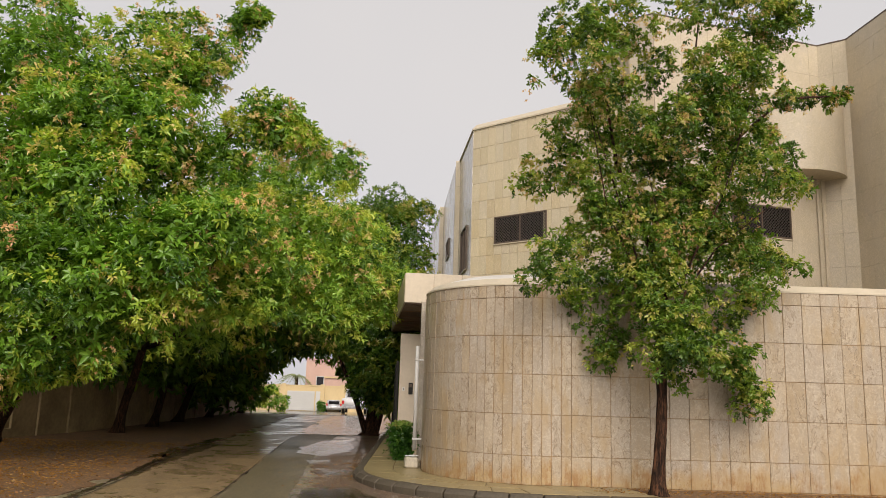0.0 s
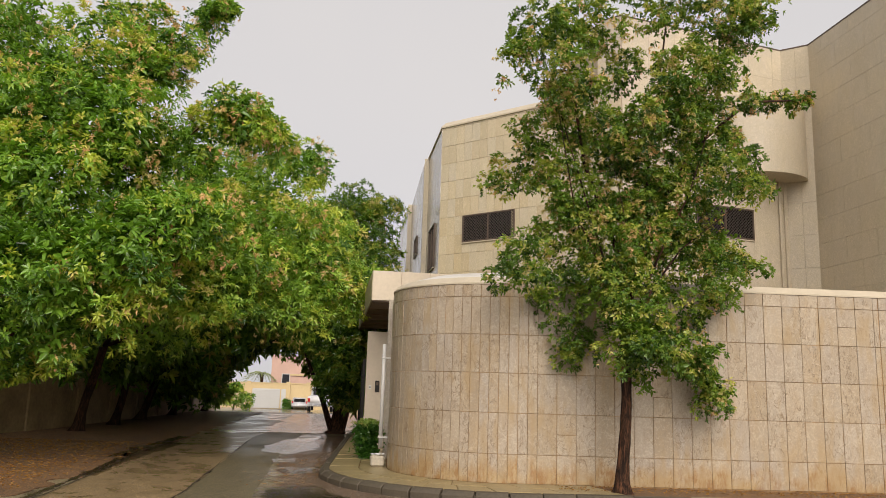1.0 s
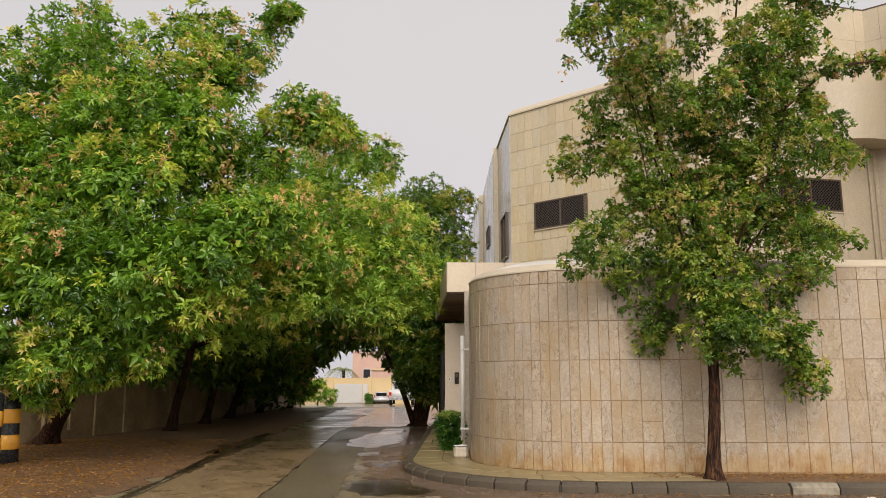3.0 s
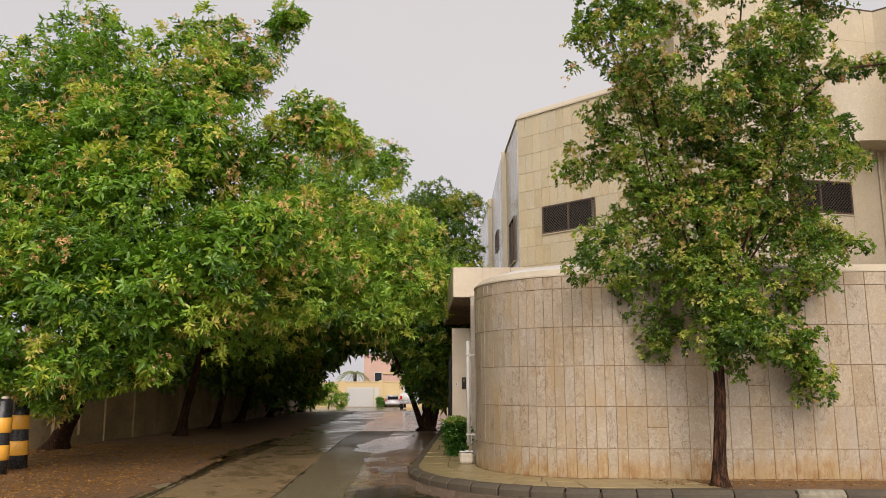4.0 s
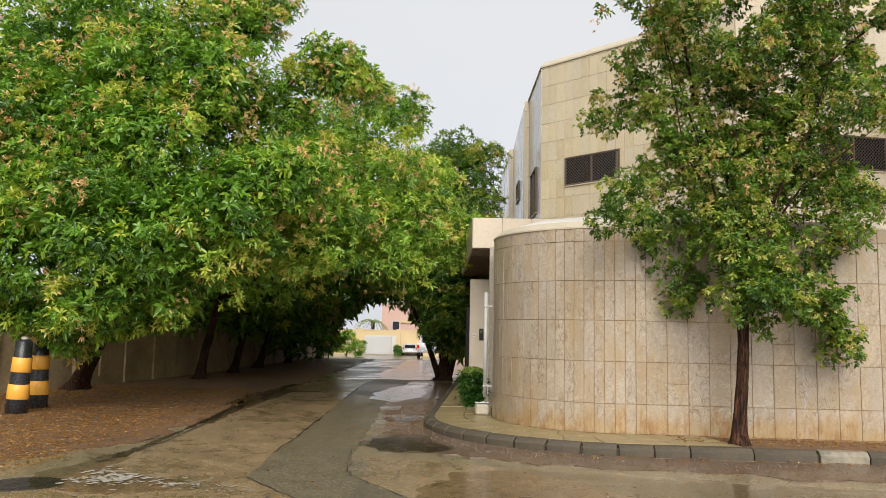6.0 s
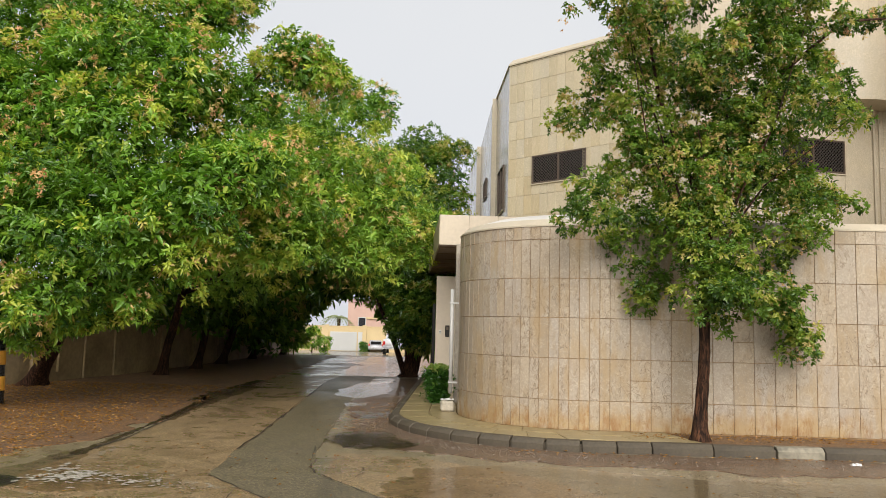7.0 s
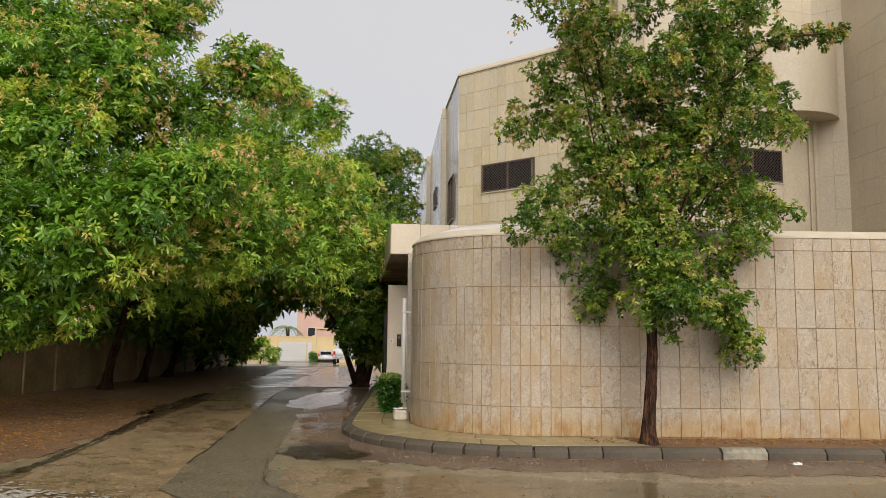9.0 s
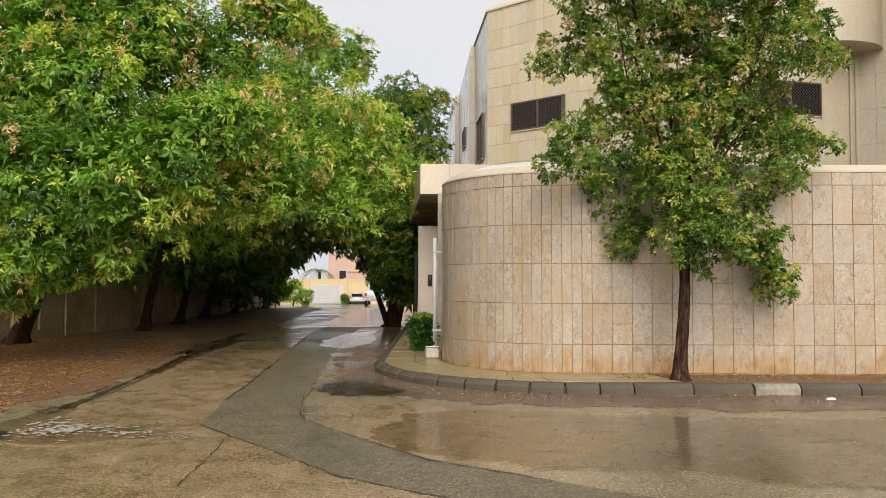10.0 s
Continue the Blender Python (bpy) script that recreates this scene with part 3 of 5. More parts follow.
VERGE = flat_patch("verge", rough_outline([(-5.6, 9.0), (-5.0, 10.5), (-5.15, 13.6), (-5.6, 16.8), (-5.9, 22), (-7.1, 38), (-7.3, 41.5), (-12.5, 41.5), (-13.5, 18), (-14.5, 5.0), (-9, 6.5)], 0.2, 0.35), 0.013, M_DIRT, None)
tagged(VERGE, "bare earth verge covered with fallen leaves", "ground", "", "structure")

PUDDLES = [
    ("puddle", [(-2.05, 10.7), (-1.95, 11.5), (-1.7, 12.0), (-1.2, 11.8), (-0.75, 10.6), (-0.95, 10.2), (-1.4, 10.1)], 0.10),
    ("puddle", [(-3.2, 17.7), (-3.3, 22.0), (-2.4, 22.3), (-2.0, 18.6), (-2.5, 17.0)], 0.25),
    ("puddle", [(-2.5, 15.4), (-2.7, 16.1), (-2.2, 16.3), (-2.1, 15.6)], 0.12),
    ("puddle", [(-4.9, 8.0), (-4.75, 9.6), (-4.5, 9.0), (-4.2, 8.2), (-3.2, 7.9), (-2.8, 7.5), (-3.6, 7.2), (-4.6, 7.3)], 0.15),
    ("puddle", [(-5.1, 12.6), (-5.6, 16.4), (-5.7, 20.0), (-5.3, 19.5), (-5.2, 16.0), (-4.8, 12.5)], 0.12),
    ("puddle", [(-0.9, 7.6), (-0.6, 8.9), (0.3, 9.3), (2.5, 8.9), (4.5, 8.8), (7.5, 9.4), (10, 8.5), (9, 5.6), (5.5, 5.5), (2.5, 6.0), (0.4, 6.6), (-0.4, 7.0)], 0.25),
    ("puddle", [(-4.5, 25), (-5.4, 41), (-1.7, 41), (-1.8, 25)], 0.4),
    ("puddle", [(-1.9, 13.6), (-2.2, 14.6), (-1.5, 14.4), (-1.45, 13.7)], 0.12),
    ("puddle", [(-9.0, 42.6), (-14.0, 80), (-4.0, 80), (-2.0, 42.6)], 0.5),
]
for i, (nm, ol, jit) in enumerate(PUDDLES):
    p = flat_patch(nm, rough_outline(ol, 0.12, jit, 1.7), 0.0165 if i < 8 else 0.012, M_WATER, None, "", False)
    if i == 8:
        p.matrix_basis = Matrix.Translation((0, 0, 1.218 + 0.0)) @ Matrix.Rotation(math.atan(-0.029), 4, "X")
    p.visible_shadow = False
    tagged(p, "shallow rain puddle on the wet road", "puddle", "puddles on the road", "structure")


# ---- kerb and pavement round the corner ----
CX, CY, R_WALL, R_KERB = 1.70, 13.66, 1.94, 3.12


def corner_path(r, y_back, x_end, steps=24, far_turn=0.0):
    p = [(CX - r - 0.02 * (y_back - CY), y_back)]
    p += [(CX - r * math.cos(a), CY - r * math.sin(a)) for a in (math.pi / 2 * i / steps for i in range(steps + 1))]
    p.append((x_end, CY - r))
    return p


def along(path):
    """The point and heading at each length along a path."""
    seg, total = [], 0.0
    for a, b in zip(path, path[1:]):
        a, b = Vector(a), Vector(b)
        seg.append((total, a, b))
        total += (b - a).length

    def at(s):
        for s0, a, b in reversed(seg):
            if s >= s0:
                return a + (b - a).normalized() * (s - s0)
        return seg[0][1]
    return at, total


def stone_mesh(name, w, d, z0, z1, bev, mat):
    """A piece: w wide about x = 0, from y = 0 outward to y = -d, edges taken off in front."""
    bm = bmesh.new()
    h = w / 2
    fr = [(-h + bev, z0 + bev), (h - bev, z0 + bev), (h - bev, z1 - bev), (-h + bev, z1 - bev)]
    bk = [(-h, z0), (h, z0), (h, z1), (-h, z1)]
    a = [bm.verts.new((x, -d, z)) for x, z in fr]
    b = [bm.verts.new((x, -d + bev, z)) for x, z in bk]
    c = [bm.verts.new((x, 0, z)) for x, z in bk]
    bm.faces.new(a)
    for lo, hi in ((a, b), (b, c)):
        for i in range(4):
            bm.faces.new((lo[i], lo[(i + 1) % 4], hi[(i + 1) % 4], hi[i]))
    return mesh_of(bm, name, mat)


kerb_path = corner_path(R_KERB - 0.16, 24.0, 16.0)
KERB = tagged(part("kerb", sweep(bmesh.new(), kerb_path, [(0.10, -0.05), (0.10, 0.10), (-0.02, 0.10), (-0.02, -0.05)]), M_KERB), "dark concrete kerb round the street corner", "kerb", "", "structure")


def kerb_stone(w, mat):
    bm = bmesh.new()
    prof = [(0.0, -0.04), (-0.16, -0.04), (-0.16, 0.09), (-0.10, 0.145), (0.0, 0.152)]
    h = w / 2 - 0.006
    ends = [[bm.verts.new((s * h, y, z)) for y, z in prof] for s in (-1, 1)]
    n = len(prof)
    for i in range(n):
        bm.faces.new((ends[0][i], ends[0][(i + 1) % n], ends[1][(i + 1) % n], ends[1][i]))
    bm.faces.new(ends[0])
    bm.faces.new(ends[1][::-1])
    es = [e for e in bm.edges if abs(e.verts[0].co.x - e.verts[1].co.x) < 1e-5]
    bmesh.ops.bevel(bm, geom=es, offset=0.008, segments=1, affect="EDGES")
    return mesh_of(bm, "kerb_stone", mat)


# pavement bed and slabs
wall_base_path = corner_path(R_WALL, 24.0, 16.0)
bed = bmesh.new()
ring_a = [bed.verts.new((x, y, 0.135)) for x, y in corner_path(R_WALL - 0.1, 24.0, 16.0)]
ring_b = [bed.verts.new((x, y, 0.135)) for x, y in corner_path(R_KERB - 0.16, 24.0, 16.0)]
for i in range(len(ring_a) - 1):
    bed.faces.new((ring_a[i], ring_a[i + 1], ring_b[i + 1], ring_b[i]))
PAVE = tagged(part("pavement", bed, M_DIRT), "narrow pavement of yellow slabs, earth round the tree", "pavement", "", "structure")


# ---- corner wall faced with marble tiles ----
TURN = 7.56
wall_path = [(CX - R_WALL - 0.04, 15.45)] + corner_path(R_WALL, CY + 0.01, TURN)[1:] + [(13.0, CY - R_WALL + 0.35)]
core = sweep(bmesh.new(), wall_path, [(0.0, 0.0), (0.0, 3.19), (-0.22, 3.19), (-0.22, 0.0)])
WALL = tagged(part("wall_corner", core, M_GROUT), "curved boundary wall faced with cream marble tiles", "wall", "", "structure")
cop = sweep(bmesh.new(), wall_path[1:], [(0.024, 3.19), (0.024, 3.215), (-0.10, 3.315), (-0.42, 3.36), (-0.42, 3.19)])
part("coping", cop, M_COPING, WALL, "cream painted sloping coping")
white_path = [p for p in corner_path(R_WALL - 0.05, CY + 1.2, 3.6)]
part("coping_skin", sweep(bmesh.new(), white_path, [(0.03, 3.222), (-0.09, 3.325), (-0.45, 3.44), (-0.46, 3.30), (-0.1, 3.25)]), M_COPING_WHITE, WALL, "white waterproof coating on the curved coping")


# ---- villa behind the wall ----
VP = [(0.97, 24.05), (5.8, 20.0), (11.3, 21.7), (11.95, 21.2), (12.6, 13.2)]
VILLA = empty("villa", pose(6, 24, 0), "three-storey villa clad in cream stone", "house")
INV = Matrix.Translation((-6, -24, 0))


def vpart(name, bm, mat, label="", parent=None, smooth=False):
    return part(name, bm, mat, parent or VILLA, label, smooth, INV if parent is None else None)


side = [(0.97, 24.05), (0.66, 27.6), (0.5, 27.62), (0.5, 28.3), (0.12, 35.1), (-0.06, 35.12), (-0.06, 35.8), (-0.62, 43.4), (-0.62, 48)]
vpart("wall", prism([(x, y) for x, y in side[::-1]] + [(5.2, 20.52), (5.2, 48)], 0.0, 10.0), M_GROUT_PALE, "stone-clad lower block")
vpart("wall", prism([(5.22, 20.5), (5.8, 20.02), (11.3, 21.72), (11.95, 21.22), (12.62, 13.2), (22, 13.2), (22, 40), (5.22, 40)], 0.0, 12.2), M_GROUT_PALE, "stone-clad tall block")


def frame_of(a, b):
    """Pose with x along a to b in plan, the wall's outside towards -y."""
    return pose(a[0], a[1], 0, 0, 0, math.degrees(math.atan2(b[1] - a[1], b[0] - a[0]))), (Vector(b) - Vector(a)).length


def clad(bm, a, b, z0, z1, pw, ph, thick=0.025, gap=0.006, holes=(), stagger=0.0):
    m, ln = frame_of(a, b)
    rows = int(math.ceil((z1 - z0) / ph))
    for r in range(rows):
        za, zb = z0 + r * ph, min(z1, z0 + (r + 1) * ph)
        s = -stagger * (r % 2) * pw
        while s < ln:
            sa, sb = max(0.0, s), min(ln, s + pw)
            s += pw
            if sb - sa < 0.03 or any(sa < h[1] - 0.01 and sb > h[0] + 0.01 and za < h[3] - 0.01 and zb > h[2] + 0.01 for h in holes):
                continue
            q = [bm.verts.new(m @ Vector((x, y, z))) for x, y, z in (
                (sa + gap / 2, -thick, za + gap / 2), (sb - gap / 2, -thick, za + gap / 2), (sb - gap / 2, -thick, zb - gap / 2), (sa + gap / 2, -thick, zb - gap / 2),
                (sa + gap / 2, 0.0, za + gap / 2), (sb - gap / 2, 0.0, za + gap / 2), (sb - gap / 2, 0.0, zb - gap / 2), (sa + gap / 2, 0.0, zb - gap / 2))]
            bm.faces.new(q[:4])
            for i in range(4):
                bm.faces.new((q[i], q[i + 4], q[(i + 1) % 4 + 4], q[(i + 1) % 4]))
    return bm


SILL, HEAD = 6.06, 6.93
def b_len(x):
    return (x - VP[1][0]) / (VP[2][0] - VP[1][0]) * (Vector(VP[2]) - Vector(VP[1])).length
B_HOLE = (b_len(8.1), b_len(10.05), 6.06, 6.98)
vpart("cladding", clad(bmesh.new(), VP[1], VP[2], 2.4, 12.2, 0.9, 0.98, holes=[(b_len(8.0), b_len(10.1), 5.5, 7.5)]), M_VILLA_PLAIN, "large cream stone panels")
m_b, len_b = frame_of(VP[1], VP[2])
fill = bmesh.new()
for x0, x1, z0, z1 in ((b_len(7.9), B_HOLE[0], 5.34, 8.28), (B_HOLE[1], b_len(10.95), 5.34, 8.28), (B_HOLE[0], B_HOLE[1], 5.34, B_HOLE[2]), (B_HOLE[0], B_HOLE[1], B_HOLE[3], 8.28)):
    box(fill, x0 + 0.004, -0.022, z0, x1 - 0.004, 0.0, z1, 0.0, m_b)
vpart("cladding", fill, M_VILLA_PLAIN, "large cream stone panels")
vpart("cladding", clad(bmesh.new(), VP[2], VP[3], 2.4, 12.2, 0.42, 0.98), M_VILLA_PLAIN)
vpart("cladding", clad(bmesh.new(), VP[3], VP[4], 2.4, 12.2, 1.25, 0.72, stagger=0.5), M_VILLA_PLAIN, "large cream stone panels in courses")
# upper return of the tall block
m_a, len_a = frame_of(VP[0], VP[1])
vpart("cladding", clad(bmesh.new(), (5.25, 20.46), VP[1], 10.0, 12.2, 0.3, 0.6), M_VILLA_PLAIN)
# copings
vpart("coping", sweep(bmesh.new(), [(0.97 - 0.32, 27.6), VP[0], (5.3, 20.42)], [(0.05, 9.98), (0.05, 10.03), (-0.10, 10.2), (-0.4, 10.22), (-0.4, 9.98)]), M_COPING, "cream sloping roof coping")
vpart("coping", sweep(bmesh.new(), [(5.22, 20.5), VP[1], VP[2], VP[3], VP[4]], [(0.035, 12.2), (0.035, 12.24), (-0.3, 12.25), (-0.3, 12.2)]), M_FRAME, "thin dark metal roof edge")
# polished street side in steps
for a, b in ((side[1], side[0]), (side[4], side[3]), (side[7], side[6])):
    vpart("side_cladding", clad(bmesh.new(), a, b, 3.0, 10.0, 0.9, 0.6, 0.02, 0.004), M_POLISHED, "polished stone reflecting the sky")
for i, (a, b) in enumerate(((side[2], side[1]), (side[5], side[4]))):
    vpart("return_cladding", clad(bmesh.new(), (a[0] - 0.02, a[1] - 0.02), (b[0], b[1] - 0.02), 3.0, 10.0, 0.3, 0.6), M_VILLA_PLAIN)


def window(parent, m, w, h, label, lattice=True):
    """A dark barred window in its reveal: frame, sill, two panes and a diamond grille."""
    bm = bmesh.new()
    t = 0.045
    for x0, z0, x1, z1 in ((0, 0, w, t), (0, h - t, w, h), (0, t, t, h - t), (w - t, t, w, h - t), (w / 2 - t / 2, t, w / 2 + t / 2, h - t)):
        box(bm, x0, -0.05, z0, x1, 0.03, z1, 0.006)
    fr = part("window", bm, M_FRAME, parent, label, False, m)
    for k in range(2):
        x0 = t + k * (w / 2 - t / 2)
        part("pane", boxed(x0, 0.0, t, x0 + w / 2 - 1.5 * t, 0.012, h - t), M_GLASS, fr)
    part("sill", boxed(-0.02, -0.055, -0.035, w + 0.02, 0.0, -0.002, 0.006), M_VILLA_PLAIN, fr, "pale stone sill")
    if lattice:
        g = bmesh.new()
        step = 0.095
        k = -int(h / step) - 1
        while k * step < w:
            for sgn in (1, -1):
                xa = k * step if sgn == 1 else k * step + h
                pts = []
                for tt in (0.0, 1.0):
                    pts.append([xa + sgn * tt * h, tt * h])
                (x0, z0), (x1, z1) = pts
                if x0 > x1:
                    x0, z0, x1, z1 = x1, z1, x0, z0
                if x1 <= t or x0 >= w - t:
                    continue
                if x0 < t:
                    z0 += (z1 - z0) * (t - x0) / (x1 - x0)
                    x0 = t
                if x1 > w - t:
                    z1 = z0 + (z1 - z0) * (w - t - x0) / (x1 - x0)
                    x1 = w - t
                if x1 - x0 > 0.03:
                    tube(g, [(x0, -0.035, z0), (x1, -0.035, z1)], [0.011, 0.011], 4)
            k += 1
        part("grille", g, M_GRILLE, fr, "dark diamond-pattern window grille")
    return fr


window(VILLA, INV @ m_a @ Matrix.Translation((0.92, 0.0, SILL)), 1.93, HEAD - SILL, "dark barred window in a brown frame")
window(VILLA, INV @ m_b @ Matrix.Translation((B_HOLE[0], 0.0, B_HOLE[2])), B_HOLE[1] - B_HOLE[0], B_HOLE[3] - B_HOLE[2], "dark barred window in a brown frame")
m_s, _ = frame_of(side[1], side[0])
window(VILLA, INV @ m_s @ Matrix.Translation((1.1, -0.03, 5.5)), 1.5, 1.5, "dark barred side window", False)
m_s2, _ = frame_of(side[4], side[3])
window(VILLA, INV @ m_s2 @ Matrix.Translation((3.2, -0.03, 6.9)), 1.3, 0.75, "small dark side window", False)
# bowed balcony
bal = bmesh.new()
ctr, rad = Vector((10.28, 21.8)), 1.62
arc = [(ctr.x - rad * math.cos(a), ctr.y - rad * 0.8 * math.sin(a)) for a in (math.pi * i / 28 for i in range(29))]
vpart("balcony", prism(arc, 7.95, 10.3), M_VILLA_PLAIN, "round-fronted stone balcony", None, False)
# downpipe and joint lines on the tall wall
for dx, rr in ((-0.33, 0.03), (-0.16, 0.015)):
    q = Vector(VP[2]) + Vector((dx, -0.09 + dx * 0.3))
    vpart("rain_pipe", tube(bmesh.new(), [(q.x, q.y, 3.0), (q.x, q.y, 7.94)], [rr, rr], 8), M_COPING, "thin painted rain pipe")

# ---- entrance canopy and gate pier ----
CAN = empty("entrance_canopy", pose(-0.76, 16.25, 3.36, 0, 0, 5), "deep flat entrance canopy clad in cream stone", "canopy")
part("slab", boxed(0.02, 0.02, 0.02, 2.6, 9.0, 0.62), M_CANOPY, CAN)
for x0 in (0.0, 0.62, 1.24, 1.86):
    part("front_panel", boxed(x0, -0.012, 0.0, x0 + 0.612, 0.02, 0.64, 0.004), M_CANOPY, CAN)
for k in range(9):
    part("side_panel", boxed(-0.012, 0.012 + k, 0.0, 0.02, 1.002 + k, 0.64, 0.004), M_CANOPY, CAN)
part("soffit", boxed(0.02, 0.02, -0.02, 2.6, 9.0, 0.018), M_SOFFIT, CAN, "brown slatted soffit")
for k in range(6):
    part("soffit_slat", boxed(0.03, 0.3 + 1.4 * k, -0.035, 2.6, 0.36 + 1.4 * k, -0.018), M_SOFFIT, CAN)
PIER = tagged(part("gate_pier", boxed(-0.91, 18.3, 0.0, -0.36, 18.9, 2.83, 0.01), M_PIER), "smooth beige gate pier beneath the canopy", "pier")
GW = tagged(part("wall_gate", boxed(-0.36, 18.5, 0.0, 6.0, 18.8, 3.3), M_PIER), "plain wall beside the gate", "wall", "", "structure")
IC = empty("intercom", pose(-0.68, 18.3, 1.4), "dark wall intercom on the gate pier", "intercom")
part("housing", boxed(0.0, -0.035, 0.0, 0.10, 0.0, 0.27, 0.008), M_IRON, IC)
part("speaker", boxed(0.02, -0.04, 0.16, 0.08, -0.035, 0.24, 0.002), M_FRAME, IC)
BELL = empty("door_bell", pose(-0.83, 18.3, 1.47), "small white bell push on the gate pier", "bell")
part("plate", boxed(0.0, -0.02, 0.0, 0.06, 0.0, 0.09, 0.006), M_PIPE, BELL)
part("button", boxed(0.018, -0.028, 0.03, 0.042, -0.02, 0.06, 0.004), M_IRON, BELL)
PIPE = empty("wall_pipe", pose(-0.40, 14.35, 0.3), "white vertical pipe on the wall's edge", "pipe")
part("tube", lathe([(0.036, 0.12), (0.036, 2.02)], 14), M_PIPE, PIPE, "", True)
for z in (0.3, 1.75):
    part("clip", boxed(-0.045, -0.045, z, 0.12, 0.045, z + 0.03, 0.004), M_PIPE, PIPE)
DF = tagged(part("door_jamb", boxed(-0.38, 15.48, 0.13, -0.27, 15.62, 3.30, 0.01), M_POLISHED), "polished stone door jamb at the wall's end", "jamb")

# fence past the pier
FEN = empty("fence", pose(-1.0, 19.2, 0.1, 0, 0, 93.5), "dark metal street fence with upright bars", "fence")
fb = [part("rail", boxed(0, -0.02, z, 10.5, 0.02, z + 0.05), M_IRON, FEN) for z in (0.15, 1.9)]
post_me = mesh_of(boxed(-0.03, -0.03, 0, 0.03, 0.03, 2.1), "post", M_IRON)
bar_me = mesh_of(lathe([(0.012, 0.1), (0.012, 2.0)], 6), "bar", M_IRON)
for i in range(6):
    piece("post", post_me, FEN, pose(i * 2.1, 0, 0))
for i in range(70):
    piece("bar", bar_me, FEN, pose(0.15 * i + 0.07, 0, 0))
tagged(part("wall_street", boxed(-1.2, 30, 0, -0.9, 42, 2.6), M_OLD_WALL), "old plastered street wall", "wall", "", "structure")

# ---- left boundary wall ----
LW = [(-13.2, 9.5), (-10.95, 18.4), (-10.3, 23.4), (-10.4, 30), (-10.7, 42), (-12.6, 54)]
LWALL = tagged(part("wall_left", sweep(bmesh.new(), LW, [(0.0, -0.5), (0.0, 2.5), (-0.2, 2.5), (-0.2, -0.5)]), M_OLD_WALL), "long weathered beige boundary wall", "wall", "", "structure")
part("wall_cap", sweep(bmesh.new(), LW, [(0.05, 2.5), (0.05, 2.58), (-0.25, 2.58), (-0.25, 2.5)]), M_OLD_WALL, LWALL)
at_l, len_l = along(LW)
for s in np.arange(1.0, len_l - 1, 3.0):
    a, b = at_l(s), at_l(s + 0.3)
    mm, ln = frame_of(a, b)
    part("pilaster", box(bmesh.new(), 0, -0.06, 0, 0.3, 0.02, 2.5, 0.01, mm), M_OLD_WALL, LWALL)
a, b = at_l(9.6), at_l(10.6)
mm, ln = frame_of(a, b)
DOOR = part("door", box(bmesh.new(), 0.0, -0.03, 0.25, 0.9, 0.02, 2.1, 0.01, mm), M_OLD_WALL, LWALL, "closed painted service door")
for x0, z0, x1, z1 in ((-0.07, 0.25, 0.0, 2.17), (0.9, 0.25, 0.97, 2.17), (0.0, 2.1, 0.9, 2.17), (-0.1, 0.0, 1.0, 0.25)):
    part("frame", box(bmesh.new(), x0, -0.09, z0, x1, 0.02, z1, 0.006, mm), M_OLD_WALL, DOOR)
wp = at_l(11.6)
WPIPE = tagged(part("water_pipe", tube(bmesh.new(), [(wp.x + 0.06, wp.y - 0.03, 0.0), (wp.x + 0.06, wp.y - 0.03, 1.6)], [0.03, 0.03], 8), M_OLD_WALL), "pale water pipe standing by the wall", "pipe")


# ---- trees ----
def tree(name, label, foot, fork, r0, lobes, size, per, density, mat, seed, dry=0.06, every=2, group="", stems=(), clump=0.28, core=26, slim=0.17, cover=3.4, shell=0.62, thin=99.0):
    ob = empty(name, Matrix.Translation(foot), label, "tree", group)
    back = Matrix.Translation([-c for c in foot])
    bm = bmesh.new()
    f, g = Vector(foot), Vector(fork)
    rings = []
    nz, seg = 34, 20
    for i in range(nz + 1):
        t = i / nz
        p = f.lerp(g, t) + Vector((0.035 * math.sin(5 * t + seed), 0.03 * math.sin(4 * t), -0.03 if i == 0 else 0))
        rr = r0 * (1.0 - 0.2 * t + 0.85 * math.exp(-14 * t))
        ring = []
        for j in range(seg):
            an = 2 * math.pi * j / seg
            q = Vector((math.cos(an), math.sin(an), 0))
            bump = 0.20 * noise.noise((q.x * 2.6 + seed, q.y * 2.6, p.z * 1.6)) + 0.17 * noise.noise((q.x * 6, q.y * 6 + seed, p.z * 3.2)) + 0.25 * math.exp(-16 * t) * math.sin(5 * an + seed)
            ring.append(bm.verts.new(p + q * rr * (1 + bump)))
        rings.append(ring)
    for lo, hi in zip(rings, rings[1:]):
        for j in range(seg):
            bm.faces.new((lo[j], lo[(j + 1) % seg], hi[(j + 1) % seg], hi[j]))
    bm.faces.new(rings[-1])
    part("trunk", bm, M_BARK, ob, "", True, back)
    rng = random.Random(seed)
    for lb in lobes[::every]:
        part("limb", limb(fork, lb, r0 * 0.3, rng), M_BARK, ob, "", True, back)
    for st in stems:
        n = len(st)
        part("stem", tube(bmesh.new(), st, [r0 * (0.55 - 0.42 * i / (n - 1)) for i in range(n)], 8), M_BARK, ob, "", True, back)
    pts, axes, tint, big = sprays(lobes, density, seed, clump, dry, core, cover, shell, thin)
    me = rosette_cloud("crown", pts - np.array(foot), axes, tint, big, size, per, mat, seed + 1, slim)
    cr = new("crown", me)
    cr.parent = ob
    return ob


